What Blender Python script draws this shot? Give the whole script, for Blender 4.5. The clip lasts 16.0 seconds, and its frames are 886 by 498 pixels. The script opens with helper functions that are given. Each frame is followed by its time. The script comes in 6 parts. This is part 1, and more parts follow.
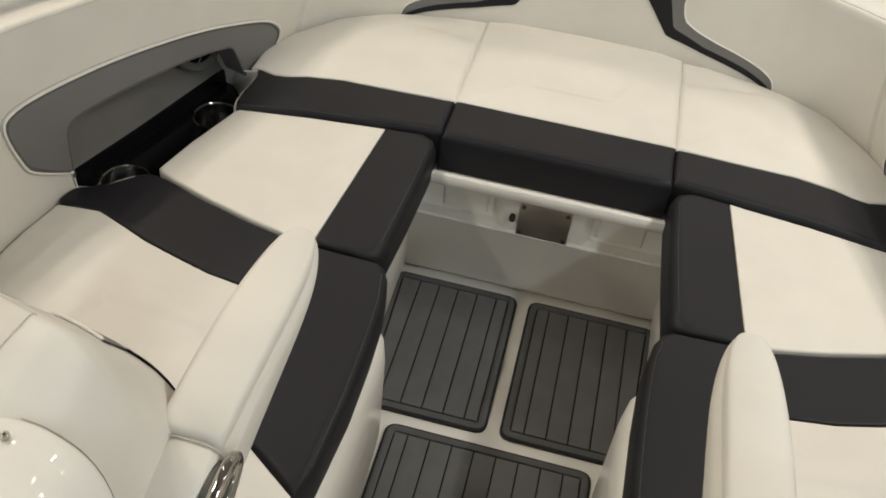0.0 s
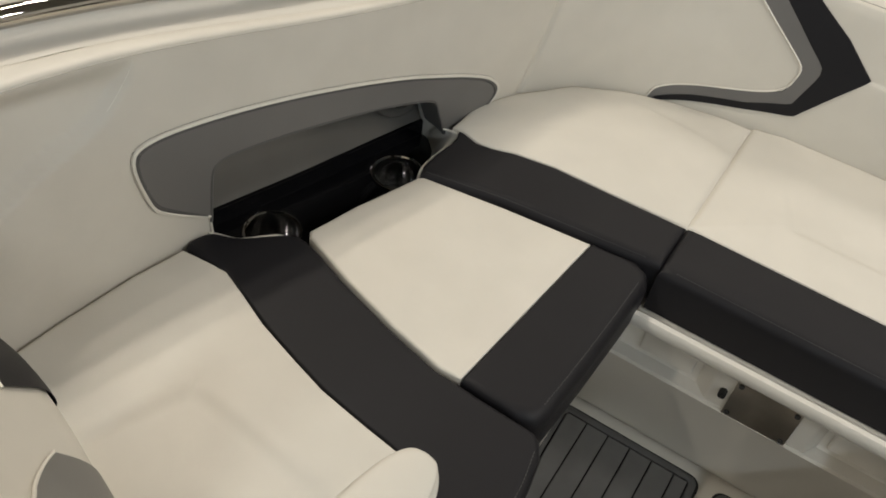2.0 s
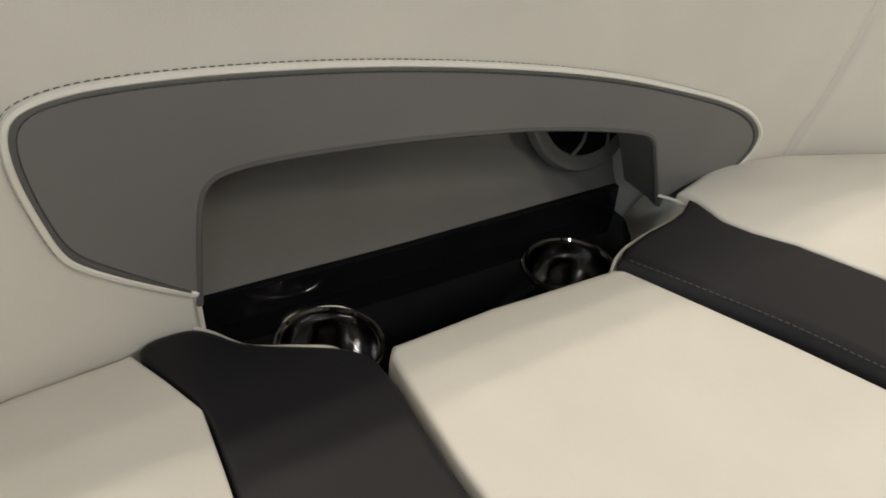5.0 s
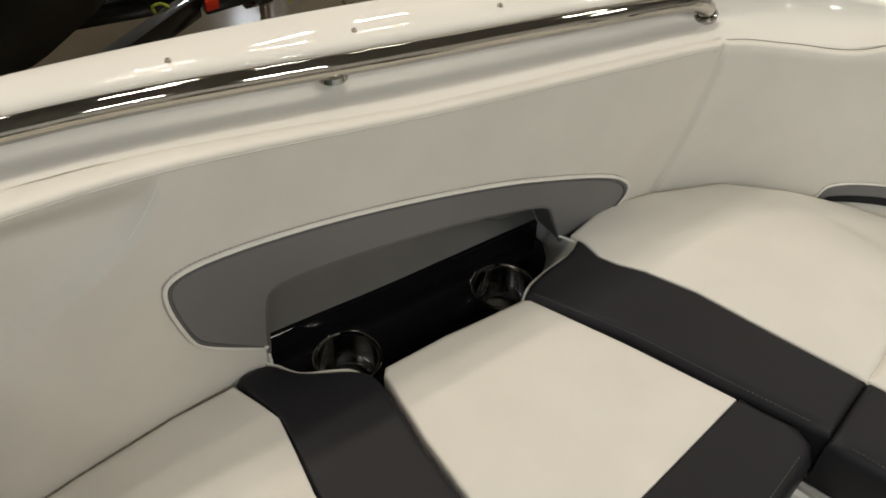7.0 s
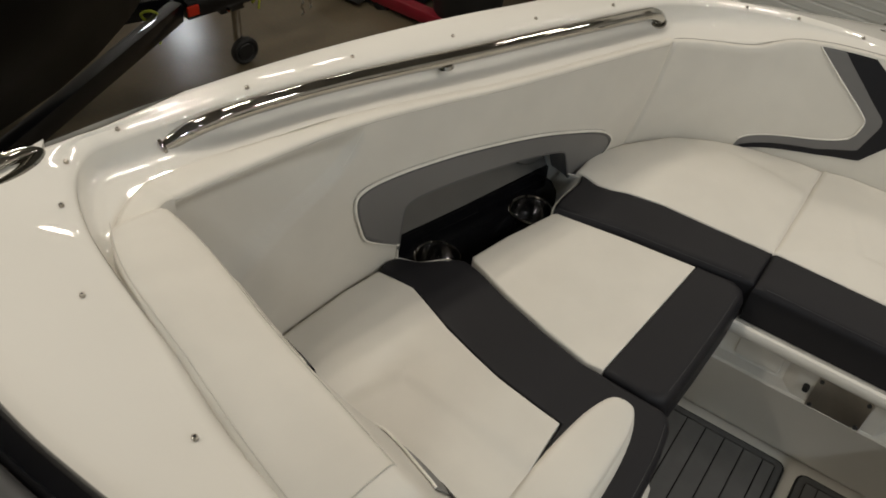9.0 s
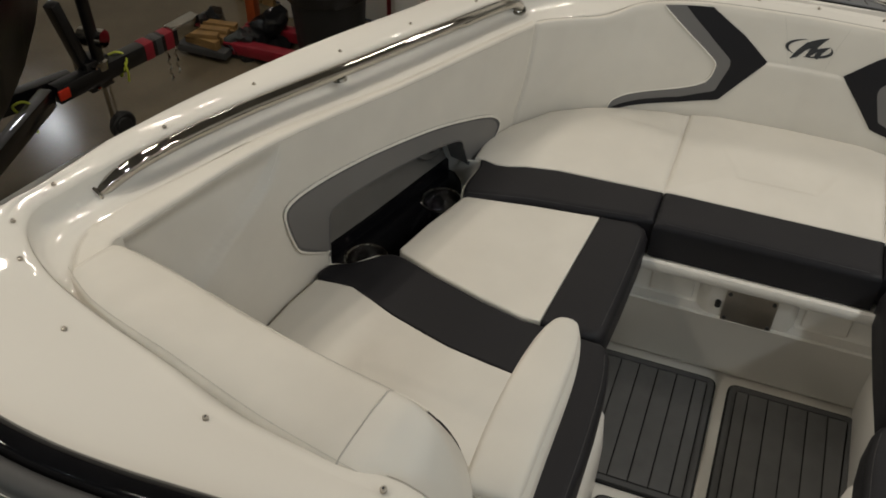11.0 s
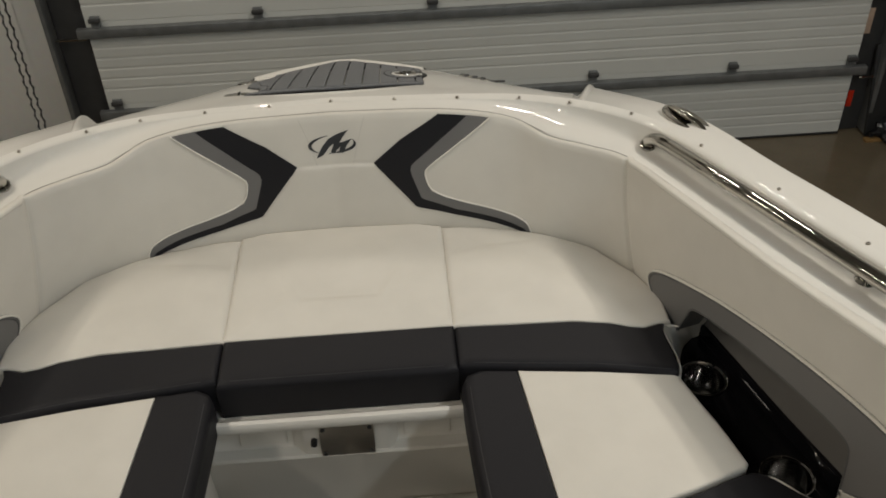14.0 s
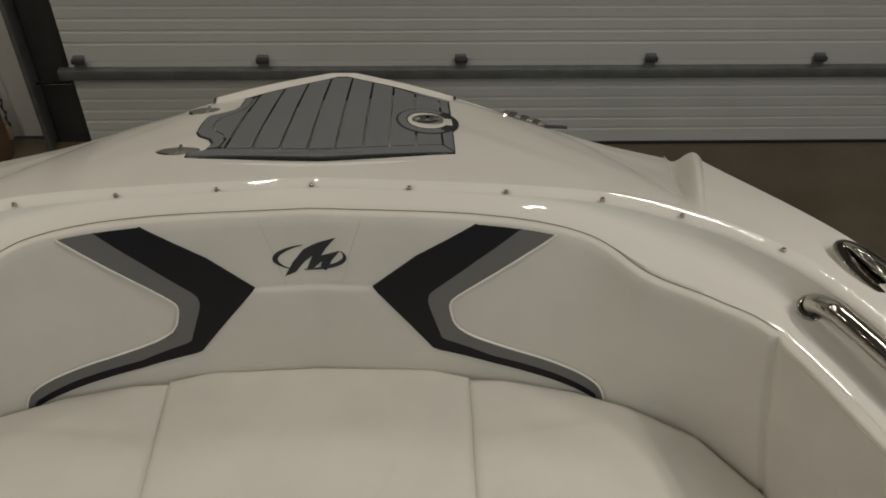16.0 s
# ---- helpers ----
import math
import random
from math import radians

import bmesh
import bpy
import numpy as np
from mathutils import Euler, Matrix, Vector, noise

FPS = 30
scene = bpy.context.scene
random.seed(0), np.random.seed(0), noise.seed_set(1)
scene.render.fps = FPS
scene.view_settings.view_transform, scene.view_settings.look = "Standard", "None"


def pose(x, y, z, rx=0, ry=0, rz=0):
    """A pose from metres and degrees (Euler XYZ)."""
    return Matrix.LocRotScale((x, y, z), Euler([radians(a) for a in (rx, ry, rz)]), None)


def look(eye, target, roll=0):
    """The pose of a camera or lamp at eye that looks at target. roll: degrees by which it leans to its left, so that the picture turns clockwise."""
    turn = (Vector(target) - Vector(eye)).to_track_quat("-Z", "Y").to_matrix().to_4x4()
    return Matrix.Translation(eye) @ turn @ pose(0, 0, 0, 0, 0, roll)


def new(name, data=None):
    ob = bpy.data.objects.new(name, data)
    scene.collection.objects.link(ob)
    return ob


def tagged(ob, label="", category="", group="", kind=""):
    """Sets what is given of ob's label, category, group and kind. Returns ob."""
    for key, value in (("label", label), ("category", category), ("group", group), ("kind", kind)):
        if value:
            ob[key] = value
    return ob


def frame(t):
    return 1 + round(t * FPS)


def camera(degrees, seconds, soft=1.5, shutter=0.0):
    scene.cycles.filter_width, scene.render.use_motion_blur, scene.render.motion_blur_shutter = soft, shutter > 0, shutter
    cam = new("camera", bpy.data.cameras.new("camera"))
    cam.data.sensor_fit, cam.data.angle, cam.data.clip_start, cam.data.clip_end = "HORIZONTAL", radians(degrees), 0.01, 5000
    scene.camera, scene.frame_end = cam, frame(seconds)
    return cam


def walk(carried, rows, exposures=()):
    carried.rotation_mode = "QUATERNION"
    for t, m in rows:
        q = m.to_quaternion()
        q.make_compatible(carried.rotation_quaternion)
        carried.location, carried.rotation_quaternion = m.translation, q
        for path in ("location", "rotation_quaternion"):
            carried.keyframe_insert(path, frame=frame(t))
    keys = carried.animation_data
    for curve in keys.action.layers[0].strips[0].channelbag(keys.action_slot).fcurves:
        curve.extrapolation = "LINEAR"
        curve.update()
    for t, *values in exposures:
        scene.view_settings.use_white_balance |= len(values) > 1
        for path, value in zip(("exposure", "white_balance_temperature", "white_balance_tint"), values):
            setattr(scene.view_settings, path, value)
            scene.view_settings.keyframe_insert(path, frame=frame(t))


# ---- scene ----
cam = camera(52.05, 16.0, soft=1.8)
PATH = [
    (0.0, (0.0180, -1.6457, 1.7284), (-0.1422, -0.5820, 0.6831), 7.12),
    (0.5, (0.0012, -1.5000, 1.6744), (-0.3120, -0.4763, 0.6238), 7.02),
    (1.0, (-0.0330, -1.3607, 1.5941), (-0.4878, -0.4015, 0.5342), 5.08),
    (1.5, (-0.0701, -1.2835, 1.6064), (-0.5674, -0.3516, 0.5415), 6.67),
    (2.0, (-0.1307, -1.2131, 1.5977), (-0.5728, -0.2572, 0.5297), 10.44),
    (2.5, (-0.1619, -1.0853, 1.5496), (-0.6076, -0.1694, 0.4485), 11.82),
    (3.0, (-0.2165, -0.9111, 1.4334), (-0.8021, -0.1175, 0.3033), 8.58),
    (3.5, (-0.2952, -0.8006, 1.2347), (-0.9332, -0.0431, 0.1081), 8.28),
    (4.0, (-0.3765, -0.7565, 1.0840), (-1.0554, 0.0823, 0.0421), 8.30),
    (4.5, (-0.4214, -0.7416, 1.0040), (-1.1574, 0.1789, 0.0762), 6.77),
    (4.7, (-0.4311, -0.7332, 0.9856), (-1.1772, 0.2106, 0.0897), 6.89),
    (6.8, (-0.2606, -0.8594, 1.4156), (-0.9702, -0.0127, 0.4009), 4.19),
    (7.0, (-0.2386, -0.8995, 1.5039), (-0.9082, -0.0598, 0.4567), 2.93),
    (7.5, (-0.1718, -1.0949, 1.6983), (-0.7991, -0.2385, 0.6386), 5.31),
    (8.0, (-0.1498, -1.2742, 1.7950), (-0.7549, -0.3660, 0.7658), 3.70),
    (8.2, (-0.1693, -1.3662, 1.8257), (-0.7624, -0.4506, 0.7962), 5.12),
    (10.3, (-0.1624, -1.7293, 1.8638), (-0.6037, -0.7207, 0.8450), 4.31),
    (10.5, (-0.1619, -1.7479, 1.8576), (-0.5915, -0.7219, 0.8513), 3.49),
    (11.0, (-0.1334, -1.7955, 1.8734), (-0.5368, -0.7367, 0.8904), 0.82),
    (11.5, (-0.1220, -1.8341, 1.9025), (-0.4000, -0.7290, 0.9272), 1.41),
    (12.0, (-0.0781, -1.8564, 1.9098), (-0.2039, -0.7040, 0.9579), -0.29),
    (12.5, (0.0143, -1.8310, 1.9219), (-0.0018, -0.6630, 0.9809), -1.15),
    (13.0, (0.0788, -1.6986, 1.9139), (0.1283, -0.5234, 0.9831), -0.18),
    (13.5, (0.1306, -1.5511, 1.9098), (0.1752, -0.3692, 0.9873), -1.40),
    (14.0, (0.1681, -1.4198, 1.8882), (0.2297, -0.2296, 0.9774), -2.08),
    (14.5, (0.1503, -1.1994, 1.8739), (0.3180, -0.0178, 0.9653), -0.03),
    (15.0, (0.1584, -1.0040, 1.8188), (0.3871, 0.1639, 0.9057), 1.04),
    (15.5, (0.1971, -0.7259, 1.7643), (0.3241, 0.4109, 0.7940), -1.59),
    (16.0, (0.1732, -0.4884, 1.7247), (0.2197, 0.6181, 0.7130), 1.02),
]
EXPOSURES = [(0.0, -0.1), (1.0, -0.23), (3.5, -0.27), (4.0, -0.22), (4.5, -0.1), (7.0, -0.25), (8.0, -0.47), (10.5, -0.68), (11.0, -0.7), (11.5, -0.5), (12.0, -0.42), (13.0, -0.42), (13.5, -0.56), (14.5, -0.75), (15.5, -1.0), (16.0, -1.05)]
walk(cam, [(t, look(eye, target, roll)) for t, eye, target, roll in PATH], EXPOSURES)

# ---------------------------------------------------------------- light
GROUND = -1.12
CEIL = 3.3
from mathutils import geometry

world = bpy.data.worlds.new("workshop_air")
world.use_nodes = True
world.node_tree.nodes["Background"].inputs[0].default_value = (0.9, 0.92, 1.0, 1)
world.node_tree.nodes["Background"].inputs[1].default_value = 0.02
scene.world = world
LAMP_W = 30.5
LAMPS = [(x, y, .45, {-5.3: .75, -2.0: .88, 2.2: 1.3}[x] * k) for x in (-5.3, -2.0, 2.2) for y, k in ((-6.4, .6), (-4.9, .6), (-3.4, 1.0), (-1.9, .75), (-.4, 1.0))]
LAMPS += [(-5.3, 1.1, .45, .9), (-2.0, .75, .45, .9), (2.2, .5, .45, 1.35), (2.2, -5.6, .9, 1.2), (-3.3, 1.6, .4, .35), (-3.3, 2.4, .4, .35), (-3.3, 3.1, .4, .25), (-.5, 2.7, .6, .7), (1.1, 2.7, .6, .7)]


# ---------------------------------------------------------------- materials
def material(name, base, rough=0.5, metal=0.0, vary=0.08, scale=6.0, fine=0.0, fine_scale=400.0, bump=0.0, coat=0.0, spec=0.5,
             second=None, rough_vary=0.05):
    m = bpy.data.materials.new(name)
    m.use_nodes = True
    nt = m.node_tree
    n, l = nt.nodes, nt.links
    b = n["Principled BSDF"]
    b.inputs["Roughness"].default_value = rough
    b.inputs["Metallic"].default_value = metal
    b.inputs["Coat Weight"].default_value = coat
    b.inputs["Coat Roughness"].default_value = 0.02
    b.inputs["Specular IOR Level"].default_value = spec
    tc = n.new("ShaderNodeTexCoord")
    geo = n.new("ShaderNodeNewGeometry")
    noise_a = n.new("ShaderNodeTexNoise")
    noise_a.inputs["Scale"].default_value = scale
    noise_a.inputs["Detail"].default_value = 5
    l.new(geo.outputs["Position"], noise_a.inputs["Vector"])
    noise_b = n.new("ShaderNodeTexNoise")
    noise_b.inputs["Scale"].default_value = fine_scale
    noise_b.inputs["Detail"].default_value = 3
    l.new(geo.outputs["Position"], noise_b.inputs["Vector"])
    ramp = n.new("ShaderNodeValToRGB")
    c = Vector(base)
    d = Vector(second) if second else c * (1 - vary)
    ramp.color_ramp.elements[0].color = (*d, 1)
    ramp.color_ramp.elements[1].color = (*c, 1)
    ramp.color_ramp.elements[0].position, ramp.color_ramp.elements[1].position = 0.35, 0.65
    l.new(noise_a.outputs["Fac"], ramp.inputs["Fac"])
    mix = n.new("ShaderNodeMix")
    mix.data_type, mix.blend_type = "RGBA", "MULTIPLY"
    mix.inputs["Factor"].default_value = fine
    l.new(ramp.outputs["Color"], mix.inputs["A"])
    l.new(noise_b.outputs["Color"], mix.inputs["B"])
    l.new(mix.outputs["Result"], b.inputs["Base Color"])
    rr = n.new("ShaderNodeMapRange")
    rr.inputs["To Min"].default_value, rr.inputs["To Max"].default_value = max(0.0, rough - rough_vary), min(1.0, rough + rough_vary)
    l.new(noise_a.outputs["Fac"], rr.inputs["Value"])
    l.new(rr.outputs["Result"], b.inputs["Roughness"])
    if bump:
        bp = n.new("ShaderNodeBump")
        bp.inputs["Strength"].default_value = bump
        bp.inputs["Distance"].default_value = 0.001
        l.new(noise_b.outputs["Fac"], bp.inputs["Height"])
        l.new(bp.outputs["Normal"], b.inputs["Normal"])
    return m


def vinyl(name, base, rough, soft_waves=0.0015, spec=0.35):
    """Upholstery vinyl: fine pebble grain over slow waves of the foam under it."""
    m = material(name, base, rough, vary=0.05, scale=9.0, fine=0.06, fine_scale=900.0, bump=0.25, spec=spec)
    nt = m.node_tree
    n, l = nt.nodes, nt.links
    b = n["Principled BSDF"]
    old = next(x for x in n if x.type == "BUMP")
    geo = next(x for x in n if x.type == "NEW_GEOMETRY")
    w = n.new("ShaderNodeTexNoise")
    w.inputs["Scale"].default_value = 7.0
    w.inputs["Detail"].default_value = 1.5
    l.new(geo.outputs["Position"], w.inputs["Vector"])
    bp = n.new("ShaderNodeBump")
    bp.inputs["Strength"].default_value = 0.6
    bp.inputs["Distance"].default_value = soft_waves * 4
    l.new(w.outputs["Fac"], bp.inputs["Height"])
    l.new(bp.outputs["Normal"], old.inputs["Normal"])
    return m


WHITE_VINYL = vinyl("white_vinyl", (0.67, 0.636, 0.568), 0.46)
DARK_VINYL = vinyl("charcoal_vinyl", (0.0135, 0.0130, 0.0152), 0.5, 0.0010, 0.22)
GREY_VINYL = vinyl("grey_vinyl", (0.16, 0.155, 0.15), 0.45)
GREY_BORDER = vinyl("grey_vinyl_border", (0.105, 0.102, 0.099), 0.5)
GELCOAT = material("white_gelcoat", (0.70, 0.675, 0.62), 0.55, vary=0.03, scale=3.0, coat=0.75, rough_vary=0.05, spec=0.1)
LINER = material("liner_gelcoat", (0.70, 0.675, 0.62), 0.32, vary=0.04, scale=5.0, coat=0.25)
BLACK_GLOSS = material("black_gloss_plastic", (0.006, 0.006, 0.007), 0.03, vary=0.2, scale=30, coat=0.0, spec=0.4, rough_vary=.01)
GREY_PLASTIC = material("grey_moulded_plastic", (0.135, 0.127, 0.117), 0.16, vary=0.06, scale=12, fine=0.05)
LIGHT_PLASTIC = material("light_grey_plastic", (0.55, 0.53, 0.49), 0.35, vary=0.05, scale=12)
CHROME = material("polished_stainless", (0.52, 0.50, 0.46), 0.03, metal=1.0, vary=0.06, scale=20, rough_vary=0.012)
CUP_STEEL = material("spun_steel", (0.54, 0.54, 0.545), 0.10, metal=1.0, vary=0.15, scale=30)
BRUSHED = material("brushed_stainless", (0.50, 0.46, 0.40), 0.36, metal=1.0, vary=0.12, scale=25, fine=0.1, fine_scale=300)
FOAM_GREY = material("grey_foam_plank", (0.150, 0.149, 0.148), 0.75, vary=0.12, scale=18, fine=0.35, fine_scale=1200, bump=0.5, spec=0.25)
FOAM_BORDER = material("dark_grey_foam_border", (0.110, 0.110, 0.111), 0.72, vary=0.1, scale=18, fine=0.3, fine_scale=1200, bump=0.5, spec=0.25)
FOAM_HATCH = material("mid_grey_foam_plank", (0.175, 0.18, 0.186), 0.7, vary=0.08, scale=18, fine=0.25, fine_scale=1200, bump=0.4, spec=0.3)
FOAM_BLACK = material("black_foam_base", (0.008, 0.008, 0.008), 0.8, vary=0.1, scale=18)
SPEAKER_BLACK = material("speaker_cone_black", (0.004, 0.004, 0.004), 0.9, vary=0.1, scale=18, spec=0.1)
RUBBER = material("black_rubber", (0.012, 0.012, 0.012), 0.6, vary=0.15, scale=14, fine=0.2)
SEAM = material("grey_seam_thread", (0.20, 0.19, 0.17), 0.7, vary=0.1, scale=60)
SOFT_SEAM = material("pale_seam", (0.52, 0.495, 0.44), 0.7, vary=0.1, scale=60)
BAND_THREAD = material("grey_band_thread", (0.075, 0.073, 0.072), 0.6, vary=0.1, scale=60)
SEAM_DARK = material("dark_seam_thread", (0.05, 0.05, 0.05), 0.6, vary=0.1, scale=60)
STITCH = material("charcoal_stitching", (0.06, 0.058, 0.056), 0.6, vary=0.1, scale=60)
PIPING = material("white_piping", (0.74, 0.71, 0.64), 0.4, vary=0.04, scale=40)
EMBLEM = material("dark_embossed_vinyl", (0.03, 0.032, 0.035), 0.35, vary=0.1, scale=60)
CONCRETE = material("sealed_concrete", (0.15, 0.122, 0.082), 0.2, vary=0.25, scale=1.3, fine=0.25, fine_scale=60, bump=0.1, rough_vary=0.1,
                    second=(0.10, 0.080, 0.052))
TRAILER_PAINT = material("glossy_black_paint", (0.006, 0.006, 0.007), 0.40, vary=0.2, scale=9, coat=0.9, spec=0.1, rough_vary=0.06)
DOOR_PAINT = material("door_panel_paint", (0.57, 0.575, 0.54), 0.42, vary=0.05, scale=2.5, fine=0.05, fine_scale=90)
DOOR_STEEL = material("galvanised_rail", (0.22, 0.23, 0.23), 0.42, metal=0.6, vary=0.2, scale=14)
DARK_STEEL = material("dark_painted_steel", (0.045, 0.045, 0.045), 0.45, vary=0.2, scale=10)
WALL_PAINT = material("workshop_wall_paint", (0.70, 0.68, 0.63), 0.7, vary=0.08, scale=1.4, fine=0.1, fine_scale=30)
CEIL_PAINT = material("ceiling_paint", (0.28, 0.27, 0.25), 0.8, vary=0.06, scale=1.0)
BLACK_PAINT = material("black_hull_paint", (0.003, 0.003, 0.0035), 0.3, vary=0.2, scale=4, coat=0.05, spec=0.12)
RED_PAINT = material("red_painted_steel", (0.24, 0.010, 0.022), 0.4, vary=0.2, scale=12)
ORANGE_PAINT = material("orange_painted_steel", (0.36, 0.07, 0.015), 0.45, vary=0.2, scale=9)
RAW_WOOD = material("sawn_pine", (0.27, 0.155, 0.05), 0.65, vary=0.3, scale=16, fine=0.2, fine_scale=120)
CARDBOARD = material("brown_cardboard", (0.19, 0.11, 0.055), 0.75, vary=0.15, scale=8, fine=0.1)
RUST = material("rust_red_painted_steel", (0.20, 0.03, 0.012), 0.5, vary=0.25, scale=14)
LIME = material("lime_strap", (0.45, 0.5, 0.04), 0.6, vary=0.1, scale=30)
BAG = material("black_bin_liner", (0.01, 0.01, 0.011), 0.22, vary=0.2, scale=30, bump=0.6, fine_scale=40)
REFLECTOR = material("red_reflector", (0.55, 0.03, 0.01), 0.25, vary=0.1, scale=40)
LABEL = material("tan_sticker", (0.5, 0.36, 0.26), 0.5, vary=0.1, scale=40)


def emitter(name, colour, strength):
    m = bpy.data.materials.new(name)
    m.use_nodes = True
    b = m.node_tree.nodes["Principled BSDF"]
    b.inputs["Emission Color"].default_value = (*colour, 1)
    b.inputs["Emission Strength"].default_value = strength
    return m


GLASS = bpy.data.materials.new("tinted_glass")
GLASS.use_nodes = True
_g = GLASS.node_tree.nodes["Principled BSDF"]
_g.inputs["Base Color"].default_value = (0.016, 0.024, 0.019, 1)
_g.inputs["Transmission Weight"].default_value = 1.0
_g.inputs["Roughness"].default_value = 0.02
_g.inputs["IOR"].default_value = 1.45


# ---------------------------------------------------------------- mesh tools
def thing(name, at=(0, 0, 0), label="", category="", group="", kind=""):
    e = new(name)
    e.empty_display_size = 0.05
    e.location = at
    return tagged(e, label, category, group, kind)


def make(name, verts, faces, mat, parent=None, label="", smooth=True, flip=False, sharp=40):
    """One mesh object from vertices in the world's frame, under parent."""
    me = bpy.data.meshes.new(name)
    off = Vector(parent_place(parent)) if parent else Vector((0, 0, 0))
    vs = [tuple(Vector(v) - off) for v in verts]
    fs = [tuple(reversed(f)) for f in faces] if flip else [tuple(f) for f in faces]
    me.from_pydata(vs, [], fs)
    me.validate()
    bm = bmesh.new()
    bm.from_mesh(me)
    bmesh.ops.remove_doubles(bm, verts=bm.verts, dist=1e-6)
    bmesh.ops.recalc_face_normals(bm, faces=bm.faces)
    for f in bm.faces:
        f.smooth = smooth and len(f.verts) < 24
    if smooth:
        for e in bm.edges:
            if len(e.link_faces) == 2 and e.calc_face_angle(0) > radians(sharp):
                e.smooth = False
    bm.to_mesh(me)
    bm.free()
    me.materials.append(mat)
    ob = new(name, me)
    if parent:
        ob.parent = parent
    return tagged(ob, label)


def parent_place(p):
    place = Vector((0, 0, 0))
    while p:
        place = place + p.location
        p = p.parent
    return place


def part(name, bm, mat, parent=None, label="", smooth=True):
    vs = [v.co.copy() for v in bm.verts]
    bm.verts.index_update()
    fs = [[v.index for v in f.verts] for f in bm.faces]
    bm.free()
    return make(name, vs, fs, mat, parent, label, smooth)


def box_bm(x0, x1, y0, y1, z0, z1, bevel=0.0, seg=2, m=None):
    bm = bmesh.new()
    bmesh.ops.create_cube(bm, size=1)
    for v in bm.verts:
        v.co = Vector(((x0 + x1) / 2 + v.co.x * (x1 - x0), (y0 + y1) / 2 + v.co.y * (y1 - y0), (z0 + z1) / 2 + v.co.z * (z1 - z0)))
    if bevel:
        bmesh.ops.bevel(bm, geom=list(bm.edges), offset=bevel, segments=seg, affect="EDGES", profile=0.5)
    if m:
        bmesh.ops.transform(bm, matrix=m, verts=bm.verts)
    return bm


def box(name, x0, x1, y0, y1, z0, z1, mat, parent=None, bevel=0.004, label="", seg=2, m=None):
    return part(name, box_bm(x0, x1, y0, y1, z0, z1, bevel, seg, m), mat, parent, label)


def spline(points, u):
    """A smooth curve through the points, at the parameters u (0 to the last index)."""
    p = np.array(points, float)
    k = len(p)
    m = np.zeros_like(p)
    m[1:-1] = (p[2:] - p[:-2]) / 2
    m[0], m[-1] = p[1] - p[0], p[-1] - p[-2]
    u = np.clip(np.atleast_1d(np.asarray(u, float)), 0, k - 1 - 1e-9)
    i = u.astype(int)
    t = (u - i)[:, None]
    return (2 * t**3 - 3 * t**2 + 1) * p[i] + (t**3 - 2 * t**2 + t) * m[i] + (3 * t**2 - 2 * t**3) * p[i + 1] + (t**3 - t**2) * m[i + 1]


def curve(points, n=40):
    """n points evenly along the smooth curve through points."""
    c = spline(points, np.linspace(0, len(points) - 1, 20 * len(points)))
    d = np.concatenate([[0], np.cumsum(np.linalg.norm(np.diff(c, axis=0), axis=1))])
    s = np.linspace(0, d[-1], n)
    return np.stack([np.interp(s, d, c[:, a]) for a in range(3)], 1)


def grid_faces(rows, cols, closed=False, base=0):
    f = []
    for i in range(rows - 1):
        for j in range(cols if closed else cols - 1):
            k = (j + 1) % cols
            f.append((base + i * cols + j, base + i * cols + k, base + (i + 1) * cols + k, base + (i + 1) * cols + j))
    return f


def loft(name, rows, mat, parent=None, label="", side=1, sharp=40):
    """A sheet over rows of points, mirrored where side is -1."""
    a = np.array(rows, float)
    a[..., 0] *= side
    r, c = a.shape[:2]
    return make(name, a.reshape(-1, 3), grid_faces(r, c), mat, parent, label, sharp=sharp)


def tube(name, points, radius, mat, parent=None, label="", sides=8, n=0, side=1, caps=True):
    p = curve(points, n) if n else np.array(points, float)
    p = p.copy()
    p[:, 0] *= side
    k = len(p)
    r = np.atleast_1d(np.asarray(radius, float))
    r = np.interp(np.linspace(0, 1, k), np.linspace(0, 1, len(r)), r)
    tan = np.gradient(p, axis=0)
    tan /= np.linalg.norm(tan, axis=1)[:, None] + 1e-12
    ref = np.array((0, 0, 1.0)) if abs(tan[0][2]) < 0.9 else np.array((1.0, 0, 0))
    vs = []
    for i in range(k):
        a = np.cross(tan[i], ref)
        a /= np.linalg.norm(a) + 1e-12
        b = np.cross(a, tan[i])
        ref = b
        for s in range(sides):
            w = 2 * math.pi * s / sides
            vs.append(p[i] + r[i] * (math.cos(w) * a + math.sin(w) * b))
    fs = grid_faces(k, sides, True)
    if caps:
        fs += [tuple(range(sides)), tuple(range((k - 1) * sides, k * sides))]
    return make(name, vs, fs, mat, parent, label)


def lathe(name, profile, mat, parent=None, at=(0, 0, 0), label="", sides=28, m=None):
    vs = []
    for r, z in profile:
        for s in range(sides):
            w = 2 * math.pi * s / sides
            v = Vector((r * math.cos(w), r * math.sin(w), z))
            vs.append((m @ v if m else v) + Vector(at))
    return make(name, vs, grid_faces(len(profile), sides, True), mat, parent, label)


